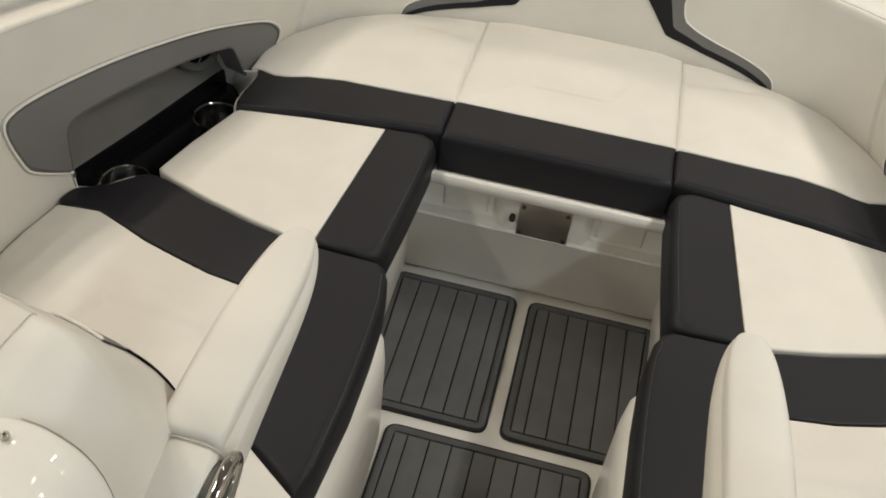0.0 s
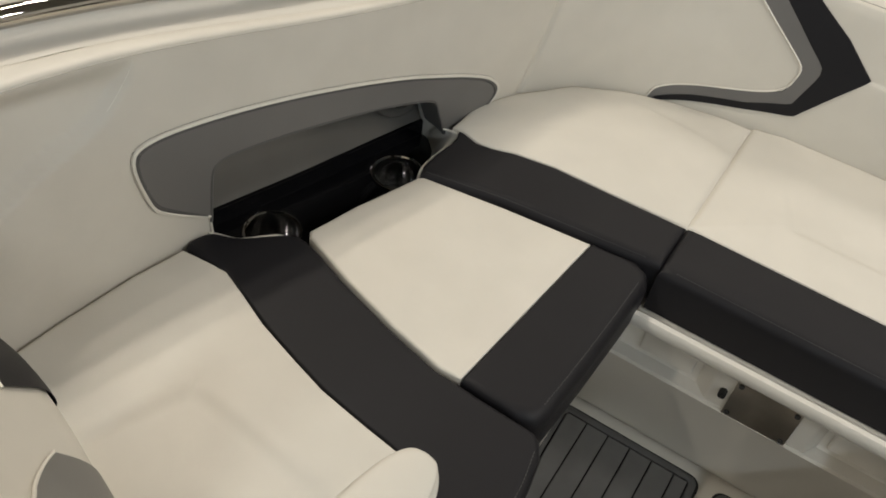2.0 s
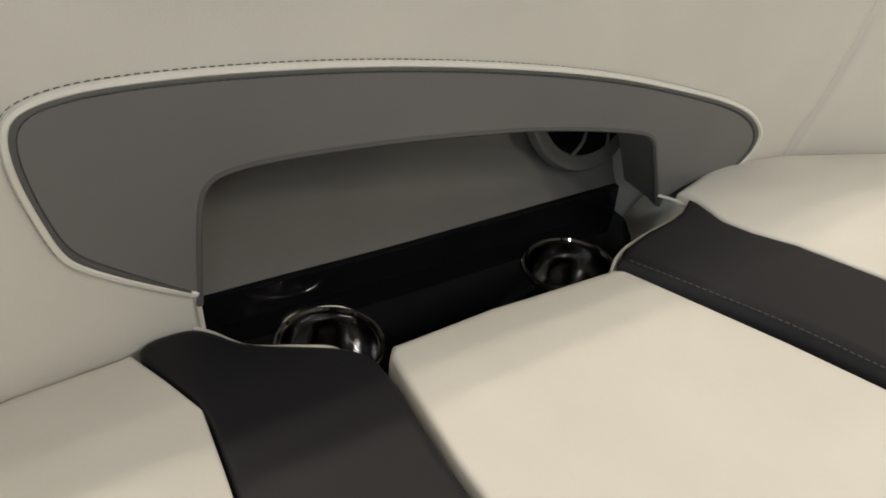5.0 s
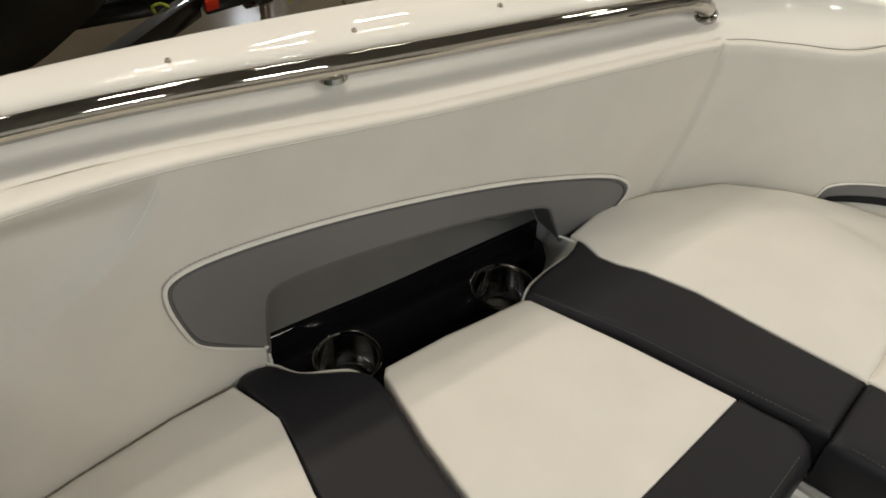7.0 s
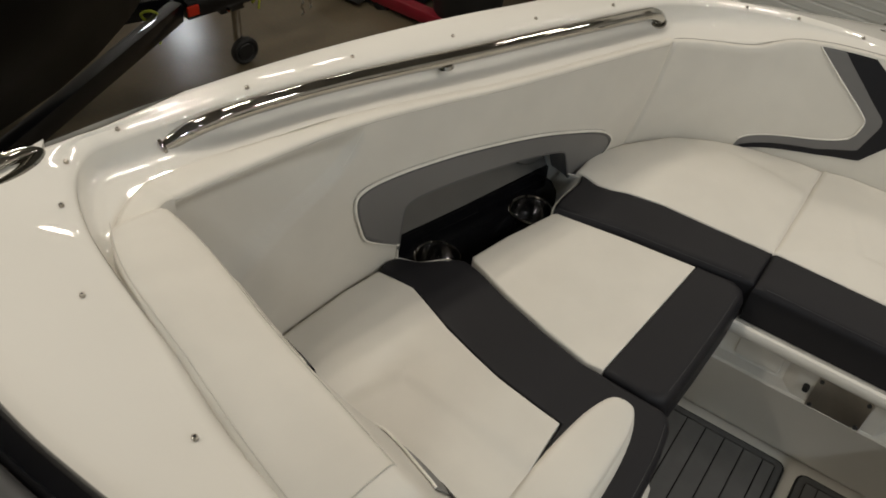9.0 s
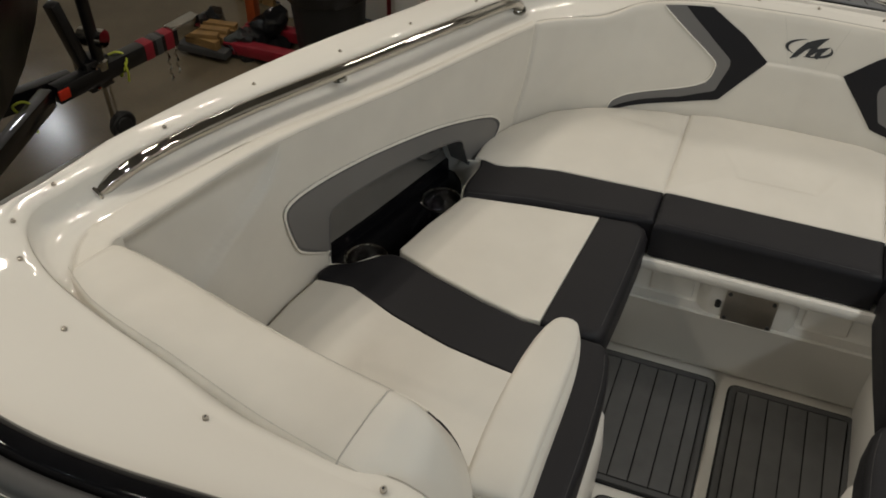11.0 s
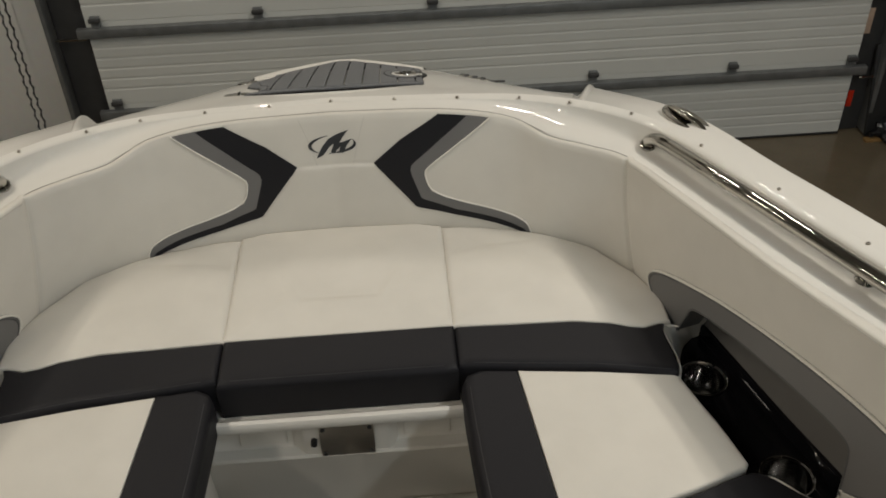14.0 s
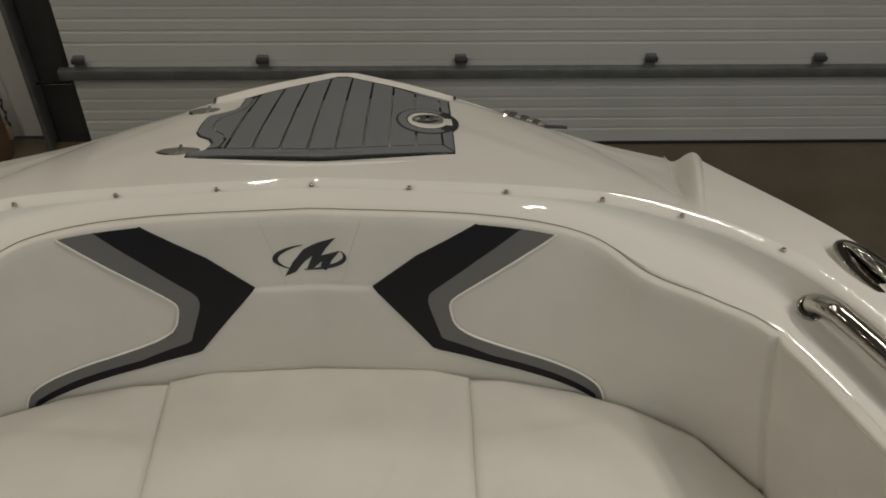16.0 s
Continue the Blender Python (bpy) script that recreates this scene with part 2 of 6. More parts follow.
def inward(outline, dist):
    """The outline moved inwards, each side by its own distance; the outline runs anticlockwise."""
    n = len(outline)
    out = []
    for i in range(n):
        p0, p1, p2 = (Vector(outline[k % n][:2]) for k in (i - 1, i, i + 1))
        d0, d1 = (p1 - p0).normalized(), (p2 - p1).normalized()
        n0, n1 = Vector((-d0.y, d0.x)), Vector((-d1.y, d1.x))
        a, b = dist[i - 1], dist[i]
        cross = d0.x * d1.y - d0.y * d1.x
        if abs(cross) < 0.25:
            out.append(p1 + (n0 * a + n1 * b) / 2)
        else:
            q0, q1 = p1 + n0 * a, p1 + n1 * b
            t = ((q1 - q0).x * d1.y - (q1 - q0).y * d1.x) / cross
            out.append(q0 + d0 * t)
    return out


def signed_area(o):
    return sum(o[i][0] * o[(i + 1) % len(o)][1] - o[(i + 1) % len(o)][0] * o[i][1] for i in range(len(o))) / 2


def dense(outline, radii, step=0.03):
    """The outline with long sides split, so that a crowned top bends evenly."""
    o, r = [], []
    n = len(outline)
    for i in range(n):
        a, b = Vector(outline[i]), Vector(outline[(i + 1) % n])
        k = max(1, int((b - a).length / step))
        for j in range(k):
            o.append(tuple(a.lerp(b, j / k)))
            r.append(radii[i])
    return o, r


def pad(name, outline, radii, z0, z1, mat, parent, label="", side=1, crown=0.006, tilt=None, step=0.03, fine=False):
    """An upholstered piece over an outline in plan: each side has its own edge radius; the top is crowned."""
    o = [(side * x, y) for x, y in outline]
    r = list(radii)
    if signed_area(o) < 0:
        o = o[::-1]
        r = r[::-1][1:] + r[::-1][:1]
    o, r = dense(o, r, step)
    if fine:
        for _ in range(12):
            r = [(r[i - 1] + 2 * r[i] + r[(i + 1) % len(r)]) / 4 for i in range(len(r))]
    n = len(o)
    cx, cy = sum(p[0] for p in o) / n, sum(p[1] for p in o) / n
    rings = [[(*p, z0) for p in o]]
    for a in (0, 18, 36, 54, 72, 90):
        w = radians(a)
        ins = inward(o, [q * (1 - math.cos(w)) for q in r])
        rings.append([(p.x, p.y, z1 - q * (1 - math.sin(w))) for p, q in zip(ins, r)])
    if not crown and step < 1:
        ins = inward(o, [q + .003 for q in r])
        rings.append([(p.x, p.y, z1) for p in ins])
    top = rings[-1]
    for s in (tuple(np.linspace(.97, .03, 36)) if fine else (0.94, 0.86, 0.72, 0.52, 0.3, 0.12)) if crown else ():
        rings.append([(cx + (p[0] - cx) * s, cy + (p[1] - cy) * s, p[2] + crown * (1 - s * s)) for p in top])
    vs = [p for ring in rings for p in ring]
    if tilt:
        vs = [(x, y, z + tilt(abs(x), y) * (1 if z > z0 + 1e-5 else 1)) for x, y, z in vs]
    fs = grid_faces(len(rings), n, True)
    b = (len(rings) - 1) * n
    if crown:
        vs.append((cx, cy, z1 + crown + (tilt(abs(cx), cy) if tilt else 0)))
        fs += [(b + i, b + (i + 1) % n, len(vs) - 1) for i in range(n)]
    else:
        fs += [tuple(b + i for i in f) for f in geometry.tessellate_polygon([[Vector(v) for v in vs[b:b + n]]])]
    fs.append(tuple(range(n)))
    return make(name, vs, fs, mat, parent, label, sharp=50)


def prism(name, outline, z0, z1, mat, parent, label="", side=1, bevel=0.002):
    """A flat plate over an outline in plan with a small eased edge."""
    return pad(name, outline, [bevel] * len(outline), z0, z1, mat, parent, label, side, crown=0.0, step=10)


def arc_corner(p0, p1, p2, r, n=5):
    """The corner p1 between p0 and p2, rounded by r."""
    p0, p1, p2 = Vector(p0), Vector(p1), Vector(p2)
    a, b = p1 + (p0 - p1).normalized() * r, p1 + (p2 - p1).normalized() * r
    return [tuple(a.lerp(p1, t).lerp(p1.lerp(b, t), t)) for t in [i / n for i in range(n + 1)]]


def rounded(outline, r, n=5):
    k = len(outline)
    rr = r if isinstance(r, (list, tuple)) else [r] * k
    out = []
    for i in range(k):
        out += arc_corner(outline[i - 1], outline[i], outline[(i + 1) % k], rr[i], n) if rr[i] > 0 else [tuple(outline[i])]
    return out


# ---------------------------------------------------------------- lines of the boat (half, mirrored to the other side)
SEAT = 0.452
LINE_J = [(0, 0.598, 0.4206), (0.265, 0.577, 0.4209), (0.45, 0.537, 0.4214), (0.545, 0.497, 0.4219), (0.65, 0.4361, 0.4261), (0.735, 0.3167, 0.4255), (0.79, 0.13, 0.43),
          (0.865, -0.12, 0.43), (0.962, -0.45, 0.43), (1, -0.75, 0.43), (1.02, -1, 0.43)]
LINE_T = [(0, 0.6582, 0.7535), (0.28, 0.637, 0.7541), (0.45, 0.607, 0.7375), (0.54, 0.537, 0.7144), (0.63, 0.4752, 0.7162), (0.705, 0.397, 0.724), (0.775, 0.18, 0.752),
          (0.87, -0.12, 0.785), (0.99, -0.49, 0.834), (1.06, -0.78, 0.85), (1.09, -0.96, 0.862)]
LINE_E = [(0, 0.7014, 0.7465), (0.285, 0.6766, 0.7468), (0.455, 0.642, 0.732), (0.565, 0.577, 0.7159), (0.665, 0.522, 0.7146), (0.76, 0.4417, 0.7207), (0.84, 0.2, 0.75),
          (0.945, -0.12, 0.78), (1.072, -0.49, 0.825), (1.156, -0.78, 0.846), (1.19, -0.96, 0.862)]
LINE_G = [(0, 0.7446, 0.7455), (0.29, 0.7176, 0.75), (0.47, 0.696, 0.75), (0.59, 0.6528, 0.754), (0.7, 0.577, 0.7629), (0.8, 0.4473, 0.7773), (0.885, 0.2, 0.81),
          (1, -0.12, 0.842), (1.118, -0.49, 0.885), (1.197, -0.78, 0.902), (1.216, -0.96, 0.906)]
LINE_O = [(0.765, 1.0, 0.612), (0.9, 0.572, 0.7559), (1.01, 0.2, 0.808), (1.112, -0.12, 0.845), (1.205, -0.47, 0.878), (1.26, -0.78, 0.905), (1.285, -0.95, 0.915)]
LINE_F = [(0, 1.495, 0.4951), (0.27, 1.373, 0.5162), (0.42, 1.276, 0.5191), (0.58, 1.184, 0.5219), (0.728, 1.123, 0.5255)]
LINE_C = [(0, 1.481, 0.5013), (0.26, 1.359, 0.5243), (0.405, 1.266, 0.5312), (0.501, 1.195, 0.5378), (0.602, 0.9592, 0.6219), (0.64, 0.7187, 0.7299)]
FRONT_U, TURN_U, AFT_U = 3.45, 8.7, 9.66


def outward_of(u):
    a, b = spline(LINE_T, u), spline(LINE_E, u)
    d = (b - a)
    d[:, 2] = 0
    return d / np.linalg.norm(d, axis=1)[:, None]


def back(u, v, lift=0.0):
    """A point of the backrests' face: u along, v from the seat (0) up to the top (1), lift off the face into the boat."""
    u = np.atleast_1d(np.asarray(u, float))
    v = np.broadcast_to(np.asarray(v, float), u.shape)
    j, t, n = spline(LINE_J, u), spline(LINE_T, u), outward_of(u)
    bulge = 0.010 * np.sin(np.pi * np.clip(v, 0, 1))
    return j * (1 - v)[:, None] + t * v[:, None] - n * (bulge + lift)[:, None]


def eased(pairs, rounds=2):
    """A polyline with its corners cut, its ends kept."""
    p = np.array(pairs, float)
    for _ in range(rounds):
        q = [p[0]]
        for a, b in zip(p[:-1], p[1:]):
            q += [a * .75 + b * .25, a * .25 + b * .75]
        p = np.array(q + [p[-1]])
    return p


def skin(name, us, low, high, lift, mat, parent, label="", side=1, rows=8, rim=0.006):
    """A sheet on the backrests' face between two heights given along u, with rims bent back to the face."""
    us = np.array(us, float)
    lo, hi = np.array(low, float), np.array(high, float)
    sheet = []
    for k in range(rows + 1):
        s = k / rows
        sheet.append(back(us, lo * (1 - s) + hi * s, lift))
    sheet = np.array(sheet)
    under = np.array([back(us, lo * (1 - s) + hi * s, lift - rim) for s in (0, 1)])
    a = np.concatenate([under[:1], sheet, under[1:]], 0)
    first = back(np.full(len(a), us[0]), np.interp(np.linspace(0, 1, len(a)), [0, 1], [lo[0], hi[0]]), lift - rim)
    last = back(np.full(len(a), us[-1]), np.interp(np.linspace(0, 1, len(a)), [0, 1], [lo[-1], hi[-1]]), lift - rim)
    a = np.concatenate([first[:, None], a, last[:, None]], 1)
    return loft(name, a, mat, parent, label, side)


def strip_on_back(name, pairs, radius, lift, mat, parent, label="", side=1, n=80, sides=6):
    """A welt that follows (u, v) pairs on the backrests' face."""
    p = eased(pairs)
    d = np.concatenate([[0], np.cumsum(np.hypot(np.diff(p[:, 0]) * 0.25, np.diff(p[:, 1]) * 0.35))])
    s = np.linspace(0, d[-1], n)
    pts = back(np.interp(s, d, p[:, 0]), np.interp(s, d, p[:, 1]), lift)
    return tube(name, pts, radius, mat, parent, label, sides=sides, side=side)


# ---------------------------------------------------------------- the boat
COVE = ((0, 0), (.25, .01), (.5, .05), (.70, .14), (.84, .29), (.92, .48), (.965, .70), (.985, .84), (1.0, .90))
ROUND, EDGE_W = .011, .028


def cove(a, b, h, v):
    """A point of the hollow wall between the foot a and the edge b: h of the way out, v of the way up."""
    return a + (b - a) * np.array((h, h, v))


def deck_screw(x, y, z):
    """A cross-head screw in its cup washer."""
    sc_ = lathe("deck_screw", [(.0, .0007), (.0018, .0007), (.0021, .0011), (.0031, .0010), (.0040, .0002), (.0042, -.004)], BRUSHED, boat, (x, y, z), sides=12)
    for a_ in (.4, .4 + math.pi / 2):
        d_ = Vector((math.cos(a_), math.sin(a_), 0)) * .0015
        tube("screw_slot", [tuple(Vector((x, y, z + .0010)) - d_), tuple(Vector((x, y, z + .0010)) + d_)], .0007, DARK_STEEL, sc_, sides=4)


# edge, outer line and foot of the console's top, from the end of the coaming round the corner to the aisle
LINE_B = [tuple(spline(LINE_G, [TURN_U])[0]), (1.208, -0.85, 0.9045), (1.219, -0.905, 0.906), (1.204, -0.95, 0.906), (1.168, -0.987, 0.904), (1.115, -1.02, 0.902), (1.054, -1.047, 0.9), (0.938, -1.086, 0.903), (0.788, -1.132, 0.92), (0.637, -1.192, 0.952), (0.456, -1.248, 1.014), (0.368, -1.264, 1.032), (0.313, -1.281, 1.010), (0.278, -1.31, 0.925), (0.263, -1.315, 0.84)]
LINE_W = [tuple(spline(LINE_O, [TURN_U - 4])[0] - outward_of([TURN_U])[0] * .012), (1.246, -0.86, 0.909), (1.256, -0.92, 0.913), (1.267, -0.98, 0.916), (1.276, -1.05, 0.919), (1.278, -1.12, 0.925), (1.188, -1.215, 0.936), (1.048, -1.275, 0.947), (0.868, -1.318, 0.962), (0.688, -1.335, 0.985), (0.468, -1.354, 1.040), (0.358, -1.376, 1.060), (0.303, -1.391, 1.034), (0.268, -1.41, 0.95), (0.256, -1.42, 0.84)]
LIP = [tuple(spline(LINE_E, [TURN_U])[0] - outward_of([TURN_U])[0] * .008), (1.158, -0.85, 0.852), (1.164, -0.9, 0.856), (1.154, -0.932, 0.858), (1.128, -0.962, 0.858), (1.094, -0.996, 0.856), (1.042, -1.030, 0.85)]
UB = np.linspace(0, 14, 169)

boat = thing("bowrider_boat", (0, 0, GROUND), "white gelcoat bowrider boat with an open upholstered bow", "boat")

for side in (1, -1):
    u = np.linspace(0, TURN_U, 92)
    n = outward_of(u)
    t, e, g = spline(LINE_T, u), spline(LINE_E, u), spline(LINE_G, u)
    up = np.array((0, 0, 1.0))
    tuck = np.interp(u, [0, 7.7, 8.2], [.024, .024, .055])[:, None]
    rows = [t + n * (tuck - .002) - up * 0.05, t + n * tuck - up * 0.004, t * .4 + e * .6 + up * 0.001]
    rows += [cove(e - n * .008, g, *k) for k in COVE[:-1]] + [g + n * EDGE_W * (1 - math.cos(a_)) - up * ROUND * (1 - math.sin(a_)) for a_ in np.radians((0, 18, 36, 54, 72, 90))]
    b, w = spline(LINE_B, UB), spline(LINE_W, UB)
    lip = spline(LIP + [(x, y + (.02 if x > .5 else -.002), z - (.024 if x > .5 else .04)) for x, y, z in LINE_B[7:]], UB)
    pull = np.interp(UB, [0, 5.6, 6.6], [1, 1, 0])[:, None]
    tucked = spline([tuple(rows[1][-1]), (1.128, -.80, .845), (1.132, -.87, .847), (1.118, -.925, .847), (1.088, -.978, .847), (1.045, -1.015, .844), (1.0, -1.04, .836)], np.minimum(UB, 6))
    inner_ = tucked * pull + (lip + np.array((0, .06, -.03)) * np.interp(UB, [4.5, 6.4, 9, 10], [0, 1, 1, 0])[:, None]) * (1 - pull)
    edge = b + (w - b) / np.linalg.norm(w - b, axis=1)[:, None] * np.interp(UB, [0, 6, 8], [EDGE_W, .028, .034])[:, None]
    turn = [inner_ - up * .05, inner_, inner_ * .4 + lip * .6] + [cove(lip, b, *k) for k in COVE[:-1]] + [b + (edge - b) * (1 - math.cos(a_)) - up * ROUND * (1 - math.sin(a_)) for a_ in np.radians((0, 18, 36, 54, 72, 90))]
    rows = [np.concatenate([p_, q_[1:]]) for p_, q_ in zip(rows, turn)]
    loft("coaming", rows, GELCOAT, boat, side=side, sharp=60)
    # gunwale deck from the shoulder aft
    ug = np.concatenate([np.linspace(FRONT_U, TURN_U, 56), np.linspace(TURN_U, 10, 13)[1:]])
    gg = spline(LINE_G, ug) + outward_of(ug) * EDGE_W
    oo = spline(LINE_O, np.interp(ug, [FRONT_U, 5, 10], [0, 1, 6]))
    nn = outward_of(ug)
    rows = [gg, gg * .7 + oo * .3 + up * .003, gg * .35 + oo * .65 + up * .003, oo - nn * 0.012 + up * 0.001]
    loft("gunwale", [r_[ug <= TURN_U + .001] for r_ in rows], GELCOAT, boat, side=side, sharp=60)
    rows = [oo - nn * 0.012 + up * 0.001, oo - nn * 0.003 - up * 0.006, oo - up * 0.02]
    low = oo.copy()
    low[:, 2] = oo[:, 2] - 0.10
    rows += [low + nn * 0.004, low * np.array((0.985, 0.99, 1)) - up * 0.18, low * np.array((0.93, 0.95, 1)) - up * 0.42,
             low * np.array((0.75, 0.85, 1)) - up * 0.66, low * np.array((0.0, 0.7, 1)) - up * 0.9]
    loft("hull_side", rows, GELCOAT, boat, side=side, sharp=60)
    # foredeck in front of the coaming: a flat top, a crease and a falling side
    uf = np.linspace(0, FRONT_U, 60)
    ga = spline(LINE_G, uf) + outward_of(uf) * EDGE_W
    ca = spline(LINE_C, np.interp(uf, [0, 1, 1.9, 2.3, 2.9, FRONT_U], [0, 1, 2, 3, 4, 5]))
    fa = spline(LINE_F, np.interp(uf, [0, 2, FRONT_U], [0, 2, 4]))
    fa[:, 2] = np.minimum(fa[:, 2], ca[:, 2] - .004)
    nf = outward_of(uf)
    full_ = np.clip((np.linalg.norm(ca - ga, axis=1) - .06) / .30, .04, 1)[:, None]
    rows = [ga, ga * .8 + ca * .2 + up * .008 * full_, ga * .5 + ca * .5 + up * .010 * full_, ga * .2 + ca * .8 + up * .006 * full_, ga * .06 + ca * .94 + up * .0025 * full_, ca + up * .0005 * full_,
            ca * .93 + fa * .07 - up * .0015, ca * .7 + fa * .3 - up * .004, ca * .35 + fa * .65 - up * .004, ca * .08 + fa * .92, fa - up * .012]
    rows += [fa - up * .05 + nf * .01, fa * np.array((.9, .93, 1)) - up * .35, fa * np.array((.3, .8, 1)) - up * .8]
    loft("foredeck", rows, GELCOAT, boat, side=side, sharp=60)
    # the shoulder: a hollow step from the gunwale down to the foredeck
    foot = curve([tuple(ga[-1]), tuple(ca[-1]), tuple(ca[-1] * .5 + fa[-1] * .5 - up * .004), tuple(fa[-1])], 24)
    top = curve([tuple(gg[0]), tuple(gg[0] * .68 + oo[0] * .32 + up * .003), tuple(gg[0] * .35 + oo[0] * .65 + up * .003), tuple(oo[0] - up * .004)], 24)
    rise = np.sin(np.linspace(0, 1, 24) * math.pi * .62)[:, None]
    step = []
    for w_ in np.linspace(0, 1, 13):
        q = top * (1 - w_) + foot * w_
        q = q + up * (.016 * math.sin(2 * math.pi * w_)) * rise
        step.append(q)
    step.append(foot - up * .02)
    loft("shoulder", step, GELCOAT, boat, side=side, sharp=70)

# cockpit sole with the riser under the bow seat
box("cockpit_sole", -0.95, 0.95, -4.1, 0.2, -0.05, 0.0, LINER, boat, 0.004)
yz = [(0.05, -0.01), (0.028, 0.003), (0.018, 0.012), (0.013, 0.03), (-0.014, 0.222), (-0.019, 0.230), (-0.021, 0.236), (-0.017, 0.241), (0.012, 0.243), (0.018, 0.250), (0.018, 0.353),
      (0.010, 0.354), (-0.034, 0.355), (-0.043, 0.358), (-0.047, 0.365), (-0.047, 0.380), (-0.043, 0.387), (-0.034, 0.389), (-0.022, 0.380), (-0.008, 0.360), (0.0, 0.357), (0.05, 0.356)]
xs = np.linspace(-0.40, 0.40, 9)
loft("bow_riser", [[(x, y, z) for x in xs] for y, z in yz], LINER, boat, sharp=45)
blk = [(-.123, .022), (-.121, .014), (-.097, -.011), (-.090, -.0145), (.098, -.0145), (.105, -.011), (.120, .014), (.122, .022)]
loft("riser_block", [[(x, y, z) for x, y in blk] for z in (.238, .242, .30, .354)], LINER, boat, sharp=70)
for x0, x1 in ((-.245, -.135), (.135, .245)):
    box("riser_panel", x0, x1, 0.010, 0.022, 0.252, 0.350, LINER, boat, 0.005, seg=3)
plate = box("cover_plate", -0.056, 0.068, -0.0215, -0.0155, 0.238, 0.340, BRUSHED, boat, 0.002, "brushed stainless cover plate")
for x in (-0.047, 0.059):
    for z in (0.248, 0.328):
        tube("bolt", [(x, -.0205, z), (x, -.025, z)], .0052, DARK_STEEL, plate, sides=10)
tube("drain_knob", [(-0.070, -.012, .288), (-0.070, -.030, .288)], .0075, RUBBER, boat, sides=12)

for side in (1, -1):
    # seat base walls along the aisle
    wall = [(0.332, 0.12), (0.328, -0.30), (0.324, -0.43), (0.308, -0.465), (0.262, -0.50), (0.246, -0.53), (0.240, -0.60), (0.240, -0.9), (0.262, -1.3), (0.262, -2.3)]
    c = curve([(x, y, 0) for x, y in wall], 70)
    prof = [(0.0, -0.01), (0.0, 0.02), (-0.006, 0.05), (-0.008, 0.28), (-0.002, 0.345), (0.012, 0.362), (0.05, 0.366), (0.3, 0.366)]
    loft("seat_base", [[(x + dx, y, z) for x, y, _ in c] for dx, z in prof], LINER, boat, side=side, sharp=60)
    # recess for drinks: black tray, back wall, ends
    uu = np.linspace(6.0, 7.84, 40)
    j, n = spline(LINE_J, uu), outward_of(uu)
    at = lambda off, z: np.stack([j[:, 0] + n[:, 0] * off, j[:, 1] + n[:, 1] * off, np.full(len(uu), z)], 1)
    tray = loft("drink_tray", [at(0.0735, 0.366), at(0.0742, 0.368), at(0.0765, 0.4015), at(0.0772, 0.4030), at(0.088, 0.404)], BLACK_GLOSS, boat, "glossy black drink tray", side, sharp=20)
    loft("recess_wall", [at(0.082, 0.401), at(0.095, 0.42), at(0.150, 0.57), at(0.150, 0.64), at(0.06, 0.66)], GREY_PLASTIC, boat, "grey moulded recess wall", side)
    for k, mat in ((0, LINER), (-1, GREY_PLASTIC)):
        jj, nn_ = j[k], n[k]
        sh = np.array((0, .006, 0)) if k == 0 else np.array((0, -.004, 0))
        pts = [[jj + nn_ * o + sh + np.array((0, 0, z - jj[2])) for o in (0.004, 0.03, 0.07, 0.115)] for z in ((0.36, 0.42, 0.46, 0.52) if k == 0 else (0.36, 0.43, 0.52, 0.60))]
        loft("recess_end", pts, mat, boat, side=side)
    cups = ((0.915, -0.280), (0.829, 0.010))
    rim = [Vector(q) for q in at(-0.15, 0.368)] + [Vector(q) for q in at(0.0735, 0.368)][::-1]
    holes = [[Vector((cx + .0505 * math.cos(2 * math.pi * k / 32), cy + .0505 * math.sin(2 * math.pi * k / 32), 0.368)) for k in range(32)] for cx, cy in cups]
    flat = [v for loop in [rim] + holes for v in loop]
    make("tray_floor", [(side * v.x, v.y, v.z) for v in flat], geometry.tessellate_polygon([rim] + holes), BLACK_GLOSS, tray, smooth=False)
    for cx, cy in cups:
        cup = lathe("cup_holder", [(.0490, -.002), (.0545, -.0005), (.0560, .0006), (.0556, .0020), (.0540, .0028), (.0518, .0024), (.0502, .0)], CHROME, tray, (side * cx, cy, 0.3695), "polished stainless cup holder", sides=36)
        lathe("bowl", [(.0502, .0), (.0494, -.01), (.0475, -.045), (.0465, -.066), (.043, -.071), (.020, -.0715), (.019, -.070), (.0, -.070)], CUP_STEEL, cup, (side * cx, cy, 0.3695), sides=36)
    # speaker in the recess
    SPK_Z = 0.525
    p = spline(LINE_J, [6.24])[0]
    q = outward_of([6.24])[0]
    ang = math.atan2(q[1], q[0] * side)
    m = Matrix.Rotation(ang, 4, "Z") @ Matrix.Rotation(radians(-72), 4, "Y")
    sp = lathe("speaker", [(.0, -.012), (.016, -.013), (.022, -.026), (.058, -.016), (.069, -.004), (.073, .001), (.077, .002), (.080, -.004)], SPEAKER_BLACK, boat,
               (side * (p[0] + q[0] * .106), p[1] + q[1] * .106 + .012, SPK_Z), "dark round speaker", m=m)
    lathe("speaker_ring", [(.0725, .001), (.0745, .0040), (.078, .0046), (.081, .0030), (.090, .0026), (.0925, .0), (.094, -.006)], GREY_PLASTIC, sp, (side * (p[0] + q[0] * .106), p[1] + q[1] * .106 + .012, SPK_Z), m=m)
